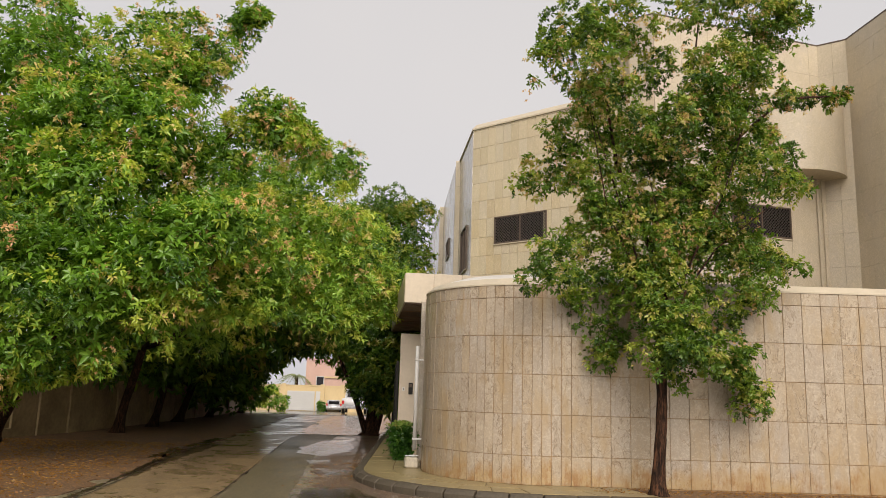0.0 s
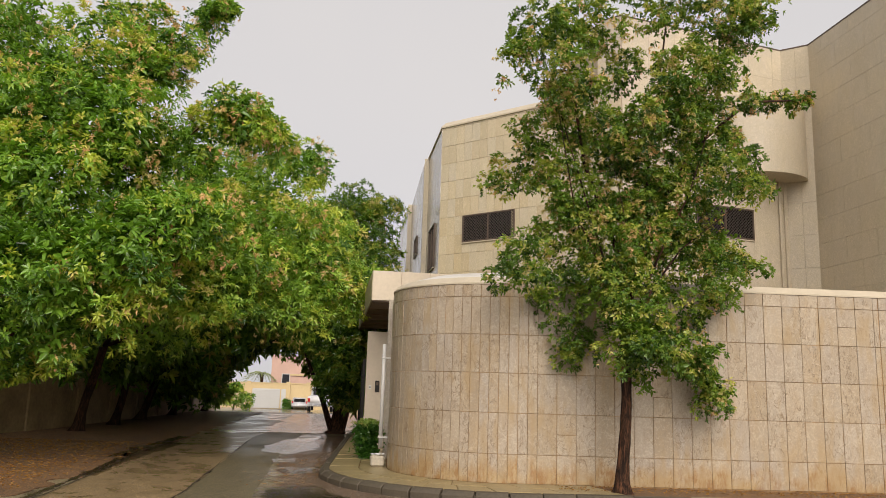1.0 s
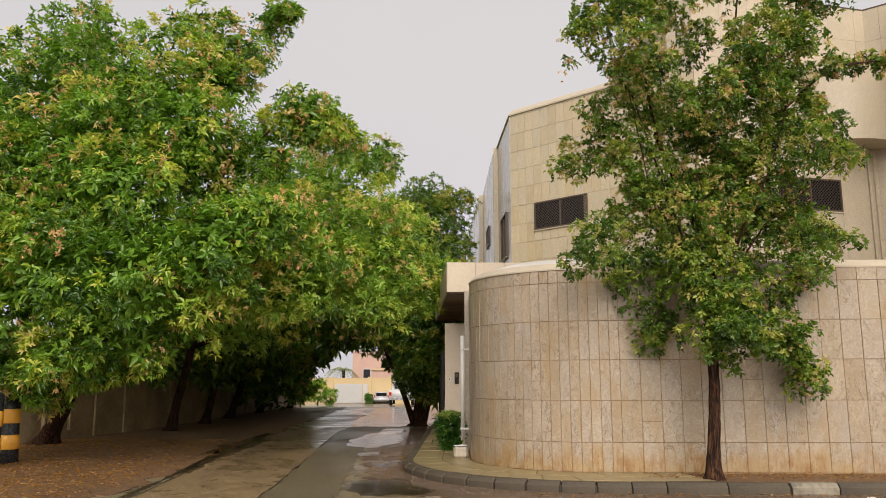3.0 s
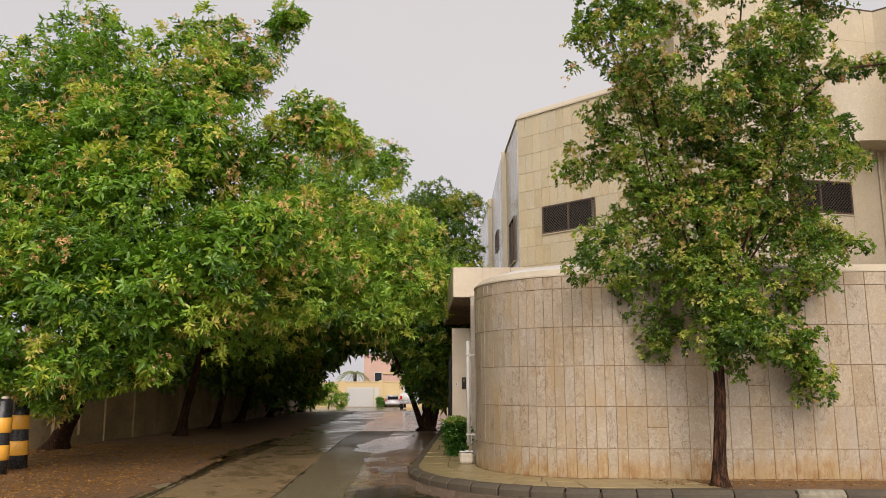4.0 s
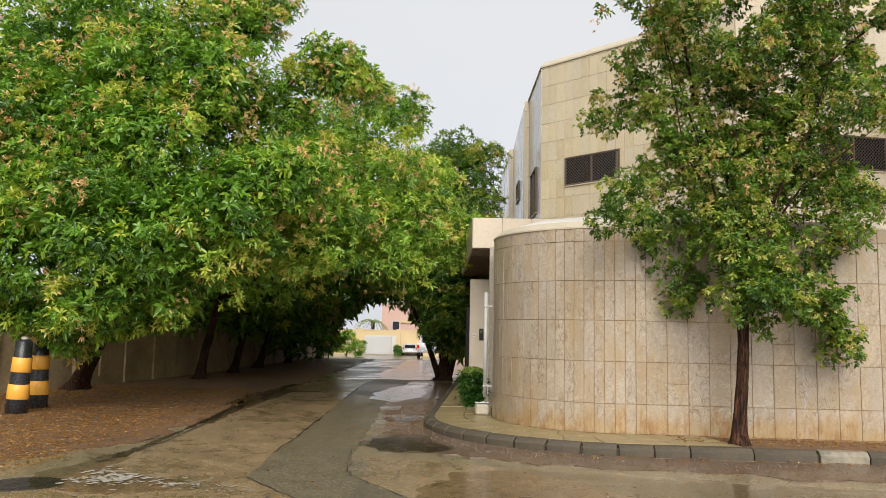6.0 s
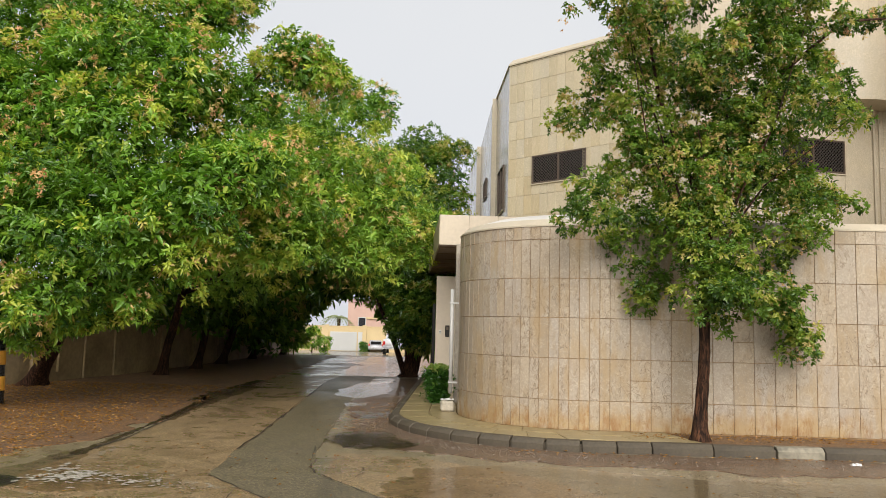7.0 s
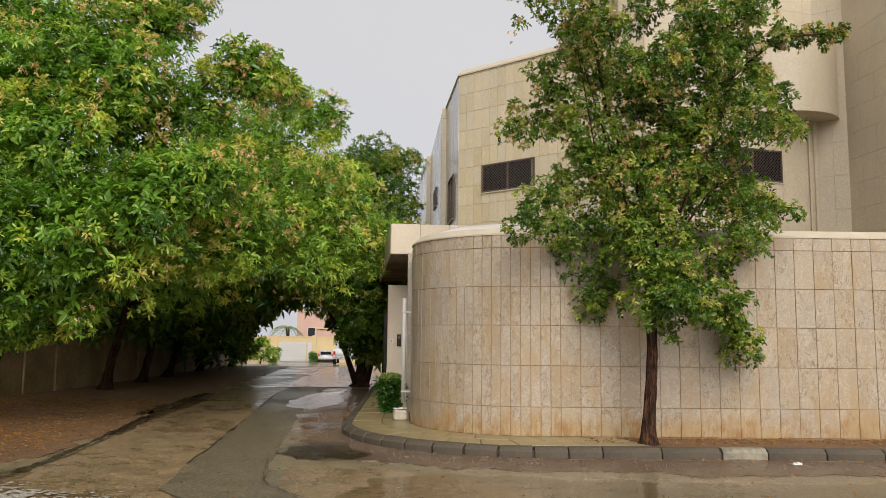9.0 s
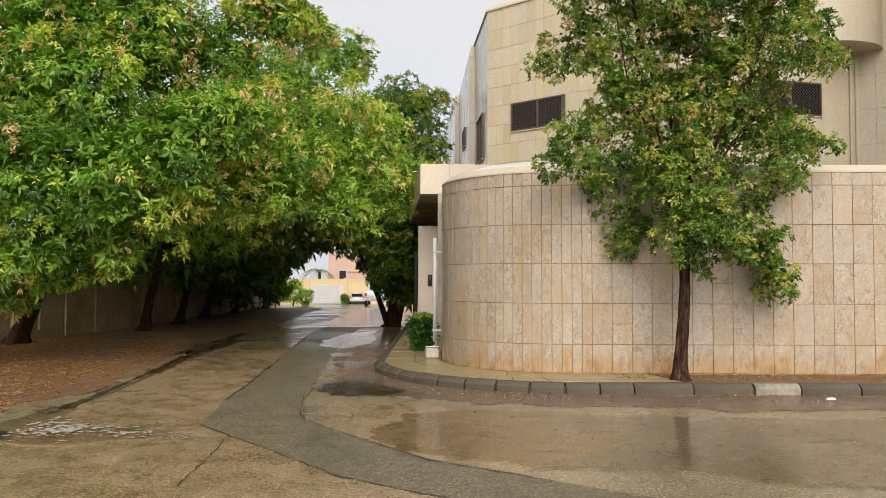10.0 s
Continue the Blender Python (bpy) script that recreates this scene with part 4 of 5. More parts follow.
CORNER_TOP = [(1.8, 10.6, 6.9, .57), (2.6, 11.0, 7.3, .68), (3.6, 10.8, 7.4, .42), (4.8, 11.1, 7.5, .64), (5.5, 11.1, 7.7, .38), (1.4, 10.3, 6.3, .36), (2.2, 10.3, 6.1, .59),
              (3.3, 11.4, 6.7, .46), (4.1, 10.6, 6.4, .69), (4.7, 10.6, 6.4, .41), (3.4, 11.6, 8.5, .5), (4.2, 10.9, 8.2, .75), (3.9, 11.4, 9.1, .61)]
CORNER_MID = [(1.9, 10.9, 5.5, .5), (2.7, 11.1, 5.6, .68), (3.4, 10.5, 5.4, .72), (4.5, 11.1, 5.7, .68), (1.5, 11.5, 4.9, .44), (2.3, 11.0, 4.7, .59), (3.3, 11.3, 4.7, .69),
              (4.2, 11.2, 4.7, .77), (4.6, 10.3, 4.7, .52), (5.8, 11.3, 6.3, .26), (6.1, 11.1, 6.2, .22), (5.1, 10.7, 6.0, .18)]
CORNER_LOW = [(1.6, 10.3, 3.3, .49), (2.3, 11.5, 3.8, .7), (3.1, 10.9, 3.8, .75), (4.1, 11.3, 3.9, .78), (5.0, 11.5, 3.8, .48), (1.4, 11.2, 3.2, .3), (2.4, 11.5, 3.0, .62),
              (3.2, 10.8, 2.9, .71), (4.3, 11.4, 3.0, .7), (4.7, 10.9, 3.2, .38)]
CORNER_SIDE = [(5.2, 11.0, 7.2, .37), (5.3, 11.0, 4.7, .32), (5.2, 10.8, 5.2, .29), (5.3, 11.2, 3.5, .25)]
CORNER_HANG = [(2.5, 11.6, 2.0, .28), (2.6, 11.5, 2.4, .37), (3.1, 10.4, 2.2, .56), (3.7, 10.4, 2.2, .48), (4.1, 10.6, 2.0, .41), (4.7, 11.4, 1.7, .34), (3.4, 10.9, 1.9, .35), (4.6, 11.2, 1.42, .27), (4.3, 11.2, 1.95, .36)]


def fit_lobes(lobes, k=1.0, fill=0.5, seed=1):
    """Lobes scaled, with smaller ones set in the gaps between neighbours."""
    rng = random.Random(seed)
    out = [(x, y, z, r * k) for x, y, z, r in lobes]
    for i, a in enumerate(lobes):
        for b in lobes[i + 1:]:
            d = (Vector(a[:3]) - Vector(b[:3])).length
            if d < 0.95 * (a[3] + b[3]) and rng.random() < fill:
                m = Vector(a[:3]).lerp(Vector(b[:3]), rng.uniform(0.4, 0.6))
                out.append((m.x, m.y + rng.uniform(-0.3, 0.1), m.z, 0.6 * min(a[3], b[3])))
    return out


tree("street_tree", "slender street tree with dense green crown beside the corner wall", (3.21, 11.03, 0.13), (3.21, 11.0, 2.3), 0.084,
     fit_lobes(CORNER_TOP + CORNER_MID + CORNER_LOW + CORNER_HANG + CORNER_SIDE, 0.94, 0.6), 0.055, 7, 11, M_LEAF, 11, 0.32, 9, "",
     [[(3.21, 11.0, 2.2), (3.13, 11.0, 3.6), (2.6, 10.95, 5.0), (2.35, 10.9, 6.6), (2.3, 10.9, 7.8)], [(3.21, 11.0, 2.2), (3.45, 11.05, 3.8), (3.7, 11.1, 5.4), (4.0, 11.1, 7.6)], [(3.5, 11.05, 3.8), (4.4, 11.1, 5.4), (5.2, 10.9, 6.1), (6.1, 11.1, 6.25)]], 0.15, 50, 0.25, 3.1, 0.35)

AVE_A = [(-8.7, 15.0, 7.8, 1.26), (-6.7, 14.0, 7.0, 1.07), (-5.7, 14.5, 7.4, .94), (-5.3, 15.0, 8.4, .63), (-4.7, 15.5, 9.1, .45), (-4.3, 15.5, 9.5, .28), (-7.9, 13.5, 5.3, 1.34),
         (-6.3, 13.0, 4.9, 1.19), (-5.6, 14.6, 5.7, 1.0), (-4.6, 15.0, 6.1, .8), (-3.6, 14.5, 6.7, .66), (-3.3, 15.0, 6.6, .51)]
AVE_B = [(-7.1, 12.6, 3.4, 1.25), (-5.8, 12.5, 3.3, 1.15), (-4.7, 12.7, 3.8, 1.07), (-3.9, 13.2, 4.3, .91), (-6.8, 12.8, 2.2, .73), (-5.9, 13.2, 2.3, .76), (-5.4, 13.8, 2.8, .74),
         (-9.6, 15.5, 9.3, .71), (-7.1, 15.0, 8.8, .51), (-8.5, 15.5, 9.4, .35), (-9.1, 13.5, 5.3, 1.44), (-8.5, 13.0, 2.9, 1.19), (-10.4, 15.0, 8.1, 1.37), (-9.4, 13.3, 2.2, .9), (-7.6, 12.8, 1.9, .6)]
AVE_H = [(-3.9, 14.5, 6.8, .52), (-3.3, 14.8, 6.7, .5), (-3.0, 16.0, 6.5, .48), (-2.6, 19.0, 7.0, .57), (-5.6, 15.0, 8.8, .45), (-6.2, 15.5, 9.5, .41), (-7.7, 13.2, 1.4, .37), (-8.6, 13.4, 1.6, .41),
         (-9.2, 13.4, 1.8, .49), (-7.2, 13.4, 1.7, .41), (-6.6, 14.0, 1.8, .33), (-6.9, 13.6, 1.6, .22), (-8.4, 14.2, 1.3, .5), (-9.0, 14.6, 1.5, .6), (-7.8, 14.0, 1.6, .45)]
AVE_J = [(-5.2, 15.0, 7.9, .56), (-4.8, 15.2, 8.5, .51), (-4.4, 15.4, 9.2, .44), (-4.2, 15.5, 9.7, .35), (-8.2, 15.5, 9.0, .46), (-6.4, 15.5, 9.1, .41)]
AVE_A2 = [(-7.2, 13.6, 6.2, 1.2), (-5.6, 13.6, 6.2, 1.1), (-9.8, 14.2, 6.6, 1.3), (-8.0, 14.6, 8.6, .9), (-6.0, 14.6, 8.2, .7), (-9.0, 13.0, 4.0, 1.2), (-3.9, 14.2, 4.7, .7), (-5.0, 13.2, 2.6, .6)]
AVE_C = [(-4.0, 18.5, 6.4, 1.19), (-3.0, 20.0, 7.3, .73), (-3.0, 18.0, 5.3, 1.3), (-4.0, 17.5, 4.4, 1.33), (-4.7, 17.5, 3.4, 1.06), (-2.7, 20.0, 4.6, 1.29), (-2.2, 21.0, 3.8, .87),
         (-5.9, 18.0, 3.1, 1.09), (-3.4, 20.0, 3.6, 1.06), (-6.5, 20, 5.0, 2.0), (-8.0, 21, 4.6, 2.0), (-6.0, 22, 7.0, 1.8),
         (-1.9, 20.0, 4.9, .8), (-1.6, 20.3, 4.2, .75), (-1.5, 20.5, 3.6, .55), (-2.3, 19.6, 5.6, .8), (-1.2, 20.6, 4.6, .5), (-2.6, 19.6, 3.7, .6)]
AVE_K = [(-4.68, 15.3, 3.49, 0.70), (-3.96, 15.5, 3.30, 0.70), (-3.24, 15.8, 3.30, 0.66), (-2.61, 16.4, 3.12, 0.66), (-2.07, 16.9, 2.95, 0.53), (-1.75, 17.1, 3.49, 0.53), (-2.34, 16.4, 3.84, 0.75), (-3.24, 15.5, 4.21, 0.79), (-1.89, 16.9, 4.21, 0.57), (-4.14, 15.1, 4.29, 0.79), (-2.70, 16.0, 4.84, 0.70), (-4.6, 14.8, 3.2, .6), (-5.2, 15.2, 3.4, .7), (-4.0, 14.8, 3.1, .5), (-4.3, 14.4, 3.9, .6), (-3.5, 15.2, 3.2, .5)]
AVE_D = [(-2.0, 29.0, 8.4, .98), (-1.0, 29.0, 8.1, .79), (-1.9, 28.5, 7.0, 1.4), (-.9, 28.0, 6.2, .74), (-3.0, 30.0, 7.9, 1.35), (-3.1, 27.0, 5.8, 1.32), (-1.9, 26.5, 4.8, 1.3),
         (-2.4, 27.0, 3.5, .92), (-1.5, 26.0, 3.8, .88), (-3.6, 28.0, 4.5, 1.27), (-1.6, 26.0, 2.6, .59), (-2.0, 25.0, 2.5, .6), (-2.9, 25.6, 3.1, .8), (-1.2, 25.0, 3.2, .8), (-3.5, 27.0, 3.3, .8), (-2.0, 25.4, 4.0, 1.0), (-0.7, 26.0, 4.5, 1.0), (-2.35, 25.0, 1.85, .45), (-2.3, 24.5, 1.5, .43),
         (-3.0, 26.0, 2.7, .5), (-2.0, 24.5, 2.2, .8), (-1.6, 24.5, 1.6, .5), (-1.3, 24.5, 2.3, .7)]
AVE_L = [(-2.0, 25.0, 1.5, .42), (-1.85, 24.9, 1.05, .34), (-1.5, 24.9, 1.2, .42), (-2.35, 25.0, 2.2, .45)]
AVE_E = [(-8.0, 36.0, 3.5, 1.0), (-8.9, 34.0, 2.5, 1.51), (-5.2, 33.0, 3.7, 1.1), (-4.0, 32.0, 3.0, .76), (-3.3, 31.0, 2.1, .5), (-10.2, 33.0, 2.4, 1.71), (-6.9, 34.0, 4.0, 1.76),
         (-10.0, 40.0, 2.2, 1.1), (-10.6, 30.0, 2.4, 1.55), (-3.2, 30.0, 3.3, .89), (-7.0, 28.0, 5.2, 2.2), (-5.0, 33.0, 6.0, 2.2), (-8.5, 36.0, 5.0, 2.4), (-3.5, 38.0, 5.2, 2.2), (-6.5, 41.0, 5.4, 2.4), (-6.0, 24.5, 5.2, 1.9), (-8.6, 25.5, 4.4, 1.8), (-4.2, 24.0, 5.4, 1.6)]
AVE_G = [(-9.7, 40.0, 1.6, .9), (-9.0, 39.0, 2.5, .8), (-9.2, 35.0, 2.0, 1.1), (-9.1, 31.0, 2.0, 1.0), (-9.2, 28.0, 2.0, .9), (-9.4, 26.0, 2.0, .9), (-9.6, 24.0, 2.1, .85), (-9.7, 22.0, 2.1, .7), (-9.1, 19.0, 2.1, .6), (-7.6, 38.0, 3.5, .7),
         (-9.9, 40.5, 1.0, .8), (-9.6, 37.5, 1.3, .9), (-9.2, 34, 1.3, 1.0), (-9.2, 31.5, 1.4, .9), (-9.4, 38.5, 3.0, 1.0), (-8.3, 39.5, 2.95, .7), (-7.7, 39.0, 3.4, .7), (-7.0, 38.5, 4.0, .7), (-9.0, 40.0, 2.3, .6)]
# First five lobes: foliage added behind the left wall to keep sky light out.
AVE_I = [(-11.5, 20, 5, 2.0), (-12, 25, 5, 2.2), (-12, 31, 5, 2.2), (-12, 37, 5, 2.2), (-11.5, 16.5, 6, 1.8), (-1.3, 28.5, 1.6, 1.1), (-1.5, 31, 1.6, 1.1), (-1.15, 26.3, 1.4, .8)]
AVE_F = [(-9.6, 20, 2.7, 1.1), (-8.5, 23.5, 3.0, 1.1), (-9.3, 26.5, 2.7, 1.1), (-9.2, 29.5, 2.6, 1.1), (-9.0, 32.5, 2.6, 1.0), (-9.3, 37, 2.5, 1.0), (-8.7, 40, 3.5, 1.0), (-6.2, 30, 4.2, 1.4),
         (-4.6, 29, 4.3, 1.3), (-7.4, 24, 3.2, 1.1), (-7.6, 27, 3.4, 1.3), (-8.0, 31, 3.0, 1.1), (-7.8, 35, 3.1, 1.0), (-5.6, 37, 4.4, 1.4), (-4.3, 35, 4.3, 1.2), (-6.8, 44, 5.0, 1.8)]
AVG = "avenue trees arching over the street"
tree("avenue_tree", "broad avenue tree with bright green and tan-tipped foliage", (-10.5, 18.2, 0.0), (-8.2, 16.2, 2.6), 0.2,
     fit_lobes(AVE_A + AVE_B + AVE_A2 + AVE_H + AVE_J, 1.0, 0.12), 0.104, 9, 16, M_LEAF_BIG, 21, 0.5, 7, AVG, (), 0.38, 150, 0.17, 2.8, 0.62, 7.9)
tree("avenue_tree", "broad avenue tree leaning over the concrete road", (-9.3, 22.9, 0.0), (-8.6, 22.3, 2.4), 0.13,
     fit_lobes(AVE_C + AVE_K, 1.0, 0.1), 0.108, 9, 16, M_LEAF_PALE, 22, 0.3, 4, AVG, (), 0.4, 60, 0.17, 3.0)
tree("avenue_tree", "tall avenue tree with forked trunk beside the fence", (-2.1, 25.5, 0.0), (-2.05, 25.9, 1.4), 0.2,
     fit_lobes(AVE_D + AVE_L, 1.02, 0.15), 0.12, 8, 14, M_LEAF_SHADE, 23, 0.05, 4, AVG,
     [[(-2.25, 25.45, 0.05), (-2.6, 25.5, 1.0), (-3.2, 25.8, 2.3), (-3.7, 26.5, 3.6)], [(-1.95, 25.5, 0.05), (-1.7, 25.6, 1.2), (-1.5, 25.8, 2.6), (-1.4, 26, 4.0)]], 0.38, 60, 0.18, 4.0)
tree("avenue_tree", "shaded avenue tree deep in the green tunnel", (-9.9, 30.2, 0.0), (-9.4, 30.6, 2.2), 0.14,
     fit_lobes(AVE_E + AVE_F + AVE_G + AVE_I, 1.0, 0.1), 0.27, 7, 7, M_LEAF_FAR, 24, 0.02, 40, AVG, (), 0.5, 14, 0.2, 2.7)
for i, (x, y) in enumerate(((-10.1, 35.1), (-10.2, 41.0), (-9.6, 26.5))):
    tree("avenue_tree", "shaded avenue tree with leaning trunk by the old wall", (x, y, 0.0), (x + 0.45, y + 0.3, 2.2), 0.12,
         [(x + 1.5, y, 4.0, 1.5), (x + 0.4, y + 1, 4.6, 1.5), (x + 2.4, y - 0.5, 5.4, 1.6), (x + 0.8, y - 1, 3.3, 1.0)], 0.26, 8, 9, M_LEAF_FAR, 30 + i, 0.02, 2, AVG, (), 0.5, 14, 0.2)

# ---- small things near the corner ----
def hedge():
    ob = empty("hedge", pose(-0.72, 15.7, 0.13), "small clipped green hedge by the entrance", "hedge")
    rng = np.random.default_rng(5)
    n = 800
    p = np.stack([rng.normal(0, 0.10, n), rng.uniform(-0.35, 0.35, n), 0.1 + 0.62 * rng.random(n) ** 0.7], 1)
    extra = np.stack([rng.normal(0.05, 0.09, 500), rng.normal(-0.4, 0.1, 500), rng.uniform(0.0, 0.7, 500)], 1)
    p = np.concatenate([p, extra])
    t = np.clip(0.25 + 0.6 * (p[:, 2] > 0.66) + 0.12 * rng.normal(size=len(p)), 0, 1)
    cr = new("crown", leaf_cloud("crown", p, t, 0.075, 7, M_HEDGE, 6))
    cr.parent = ob
    for x, y in ((-0.1, -0.3), (0.08, 0.0), (-0.06, 0.3), (0.05, -0.4)):
        part("stem", tube(bmesh.new(), [(x, y, 0.0), (x + 0.03, y, 0.3), (x, y + 0.02, 0.6)], [0.02, 0.015, 0.008], 6), M_BARK, ob)


hedge()
BL = empty("stone_block", pose(-0.43, 13.78, 0.152, 0, 0, 6), "pale broken stone block on the pavement", "block")
bm = boxed(-0.12, -0.10, 0.0, 0.12, 0.11, 0.19, 0.03)
for v in bm.verts:
    v.co += Vector((noise.noise(v.co * 7), noise.noise(v.co * 9), noise.noise(v.co * 5))) * 0.02 * (v.co.z > 0.05)
part("block", bm, M_BLOCK, BL)
RAG = bmesh.new()
bmesh.ops.create_grid(RAG, x_segments=8, y_segments=6, size=0.5, matrix=Matrix.Diagonal((0.24, 0.18, 1, 1)))
for v in RAG.verts:
    v.co.z = 0.02 + 0.035 * abs(noise.noise(v.co * 14))
rag = part("rag", RAG, M_PAPER, None, "", True, pose(-0.43, 13.78, 0.335))
tagged(rag, "crumpled white rag on the stone block", "rag")
RAG2 = bmesh.new()
bmesh.ops.create_grid(RAG2, x_segments=6, y_segments=5, size=0.5, matrix=Matrix.Diagonal((0.14, 0.10, 1, 1)))
for v in RAG2.verts:
    v.co.z = 0.012 + 0.04 * abs(noise.noise(v.co * 20))
tagged(part("paper_scrap", RAG2, M_PAPER, None, "", True, pose(4.83, 10.15, 0.0, 0, 0, 20)), "crumpled white paper scrap on the road", "litter")


def bollard(x, y, lean, h, turn):
    ob = empty("bollard", pose(x, y, 0.0, 0, lean, turn), "black concrete bollard with yellow painted bands", "bollard", "traffic bollards")
    def r(z):
        return 0.185 - 0.05 * z / 1.3
    part("post", lathe([(r(0), -0.03), (r(0.3), 0.3), (r(h * 0.7), h * 0.7), (r(h), h), (0.09, h + 0.03), (0.02, h + 0.04)], 24), M_BLACK, ob, "", True)
    for z0, z1 in ((0.26, 0.52), (0.73, 0.99)):
        part("band", lathe([(r(z0) + 0.004, z0), (r(z0) + 0.012, z0 + 0.01), (r(z1) + 0.012, z1 - 0.01), (r(z1) + 0.004, z1)], 24), M_YELLOW, ob, "yellow reflective band", True)
    part("cap", lathe([(0.06, h + 0.03), (0.065, h + 0.06), (0.03, h + 0.085)], 12), M_BLOCK, ob, "pale mortar cap", True)


bollard(-8.62, 13.15, 3, 1.27, 0)
bollard(-8.80, 14.05, 0, 1.22, 40)


def manhole():
    ob = tagged(part("manhole_cover", lathe([(0.36, 0.0), (0.36, 0.018), (0.33, 0.022), (0.325, 0.016)], 36, (0, 0)), M_MANHOLE, None, "", False, pose(-4.75, 7.5, -0.008)), "round cast-iron manhole cover set in the road", "manhole", "", "structure")
    stud = mesh_of(boxed(-0.018, -0.018, 0.014, 0.018, 0.018, 0.024, 0.003), "stud", M_MANHOLE)
    for i in range(-5, 6):
        for j in range(-5, 6):
            if i * i + j * j < 28:
                piece("stud", stud, ob, pose(i * 0.055, j * 0.055, 0.0, 0, 0, 45))


manhole()


def leaf_litter():
    rng = np.random.default_rng(8)
    n = 21000
    p = np.stack([rng.uniform(-12, -5.2, n), 8.0 + 11.5 * rng.random(n) ** 1.2, np.full(n, 0.022)], 1)
    keep = (p[:, 0] < -4.9 - 0.09 * (p[:, 1] - 10) - rng.random(n) * 0.9) & (p[:, 0] > -13 + 0.2 * (p[:, 1] - 10))
    p = p[keep]
    q = np.stack([rng.uniform(2.3, 7.5, 700), rng.uniform(10.95, 11.65, 700), np.full(700, 0.155)], 1)
    w = np.stack([rng.normal(-1.4, 0.5, 500), rng.uniform(11.6, 16.5, 500), np.full(500, 0.02)], 1)
    e = np.stack([rng.uniform(-4.4, 10, 260), 5.8 + 4.4 * rng.random(260) ** 0.7, np.full(260, 0.0175)], 1)
    g = np.stack([rng.uniform(0.5, 10, 240), rng.normal(10.35, 0.09, 240), np.full(240, 0.018)], 1)
    p = np.concatenate([p, q, w[w[:, 0] < -1.35], e, g])
    t = np.clip(rng.normal(0.5, 0.25, len(p)), 0, 1)
    me = leaf_cloud("leaf_litter", p, t, 0.042, 2, M_DRY, 9, 0.3, 0.0)
    co = np.empty(len(me.vertices) * 3, np.float32)
    me.vertices.foreach_get("co", co)
    co = co.reshape(-1, 3)
    base = np.repeat(p[:, 2], 12)
    co[:, 2] = base + np.abs(co[:, 2] - base) * 0.35
    me.vertices.foreach_set("co", co.ravel())
    ob = new("leaf_litter", me)
    tagged(ob, "scattered brown fallen leaves on wet earth", "leaves", "", "stuff")


leaf_litter()


def foam():
    """Small flat bubbles and flecks drifting on the gutter puddle and along the gutter; their pale colour stands in for
    glints.
    """
    rng = np.random.default_rng(41)
    v, f = [], []
    spots = []
    for _ in range(260):
        u = rng.random() ** 1.6
        spots.append((-4.35 + 2.0 * u + rng.normal(0, 0.10), 7.95 - 0.35 * u + rng.normal(0, 0.24 * (1.1 - 0.8 * u)), rng.uniform(0.007, 0.026) * (1.2 - 0.7 * u)))
    for _ in range(60):
        spots.append((rng.normal(-4.38, 0.05), rng.uniform(8.2, 10.2), rng.uniform(0.006, 0.014)))
    for _ in range(90):
        a, r = rng.uniform(0, 2 * math.pi), 0.22 * math.sqrt(rng.random())
        spots.append((-4.02 + r * math.cos(a) * 0.8, 7.95 + r * math.sin(a), rng.uniform(0.008, 0.028)))
    for x, y, r in spots:
        b, lx, ly = len(v), r * rng.uniform(1.0, 2.2), r * rng.uniform(0.7, 1.1)
        for k in range(7):
            a = 2 * math.pi * k / 7
            w = rng.uniform(0.75, 1.2)
            v.append((x + lx * w * math.cos(a), y + ly * w * math.sin(a), 0.0166))
        v.append((x, y, 0.018 + 0.22 * r))
        f += [(b + k, b + (k + 1) % 7, b + 7) for k in range(7)]
    me = bpy.data.meshes.new("foam")
    me.from_pydata(v, [], f)
    me.materials.append(M_FOAM_GLINT)
    for p in me.polygons:
        p.use_smooth = True
    tagged(new("foam", me), "pale foam flecks painted in for glints on the gutter puddle", "foam", "", "stuff")


def grit():
    """Loose chips of stone: thick in the mud by the kerb, thin over the road."""
    rng = np.random.default_rng(52)
    n = 2600
    strip = np.stack([rng.uniform(0.2, 11, n), rng.normal(9.95, 0.28, n), rng.uniform(0.004, 0.011, n)], 1)
    a = rng.uniform(0.1, 1.5, 1500)
    r = rng.normal(3.5, 0.25, 1500)
    bend = np.stack([1.70 - r * np.cos(a), 13.66 - r * np.sin(a), rng.uniform(0.004, 0.011, 1500)], 1)
    side = np.stack([rng.normal(-1.85, 0.22, 900), rng.uniform(12.5, 18, 900), rng.uniform(0.005, 0.013, 900)], 1)
    road = np.stack([rng.uniform(-4.3, 9, 5200), 5.6 + 9 * rng.random(5200) ** 1.4, rng.uniform(0.002, 0.006, 5200)], 1)
    p = np.concatenate([strip, bend, side, road])
    v, f = [], []
    for x, y, q in p:
        b, t = len(v), rng.uniform(0, 2.1)
        v += [(x + q * math.cos(t + k), y + q * math.sin(t + k), 0.013) for k in (0.0, 2.1, 4.2)]
        v.append((x + q * 0.2, y, 0.0165 + 0.9 * q))
        f += [(b, b + 1, b + 3), (b + 1, b + 2, b + 3), (b + 2, b, b + 3)]
    me = bpy.data.meshes.new("grit")
    me.from_pydata(v, [], f)
    me.materials.append(M_GRIT)
    tagged(new("grit", me), "loose stone grit on the wet road", "grit", "", "stuff")


M_GRIT = plain("stone_grit", (0.11, 0.078, 0.05), 0.35, 0, 9, 0.6)
grit()
M_FOAM_GLINT = plain("foam_glint", (0.34, 0.31, 0.26), 0.25, 0, 60, 0.5)
foam()

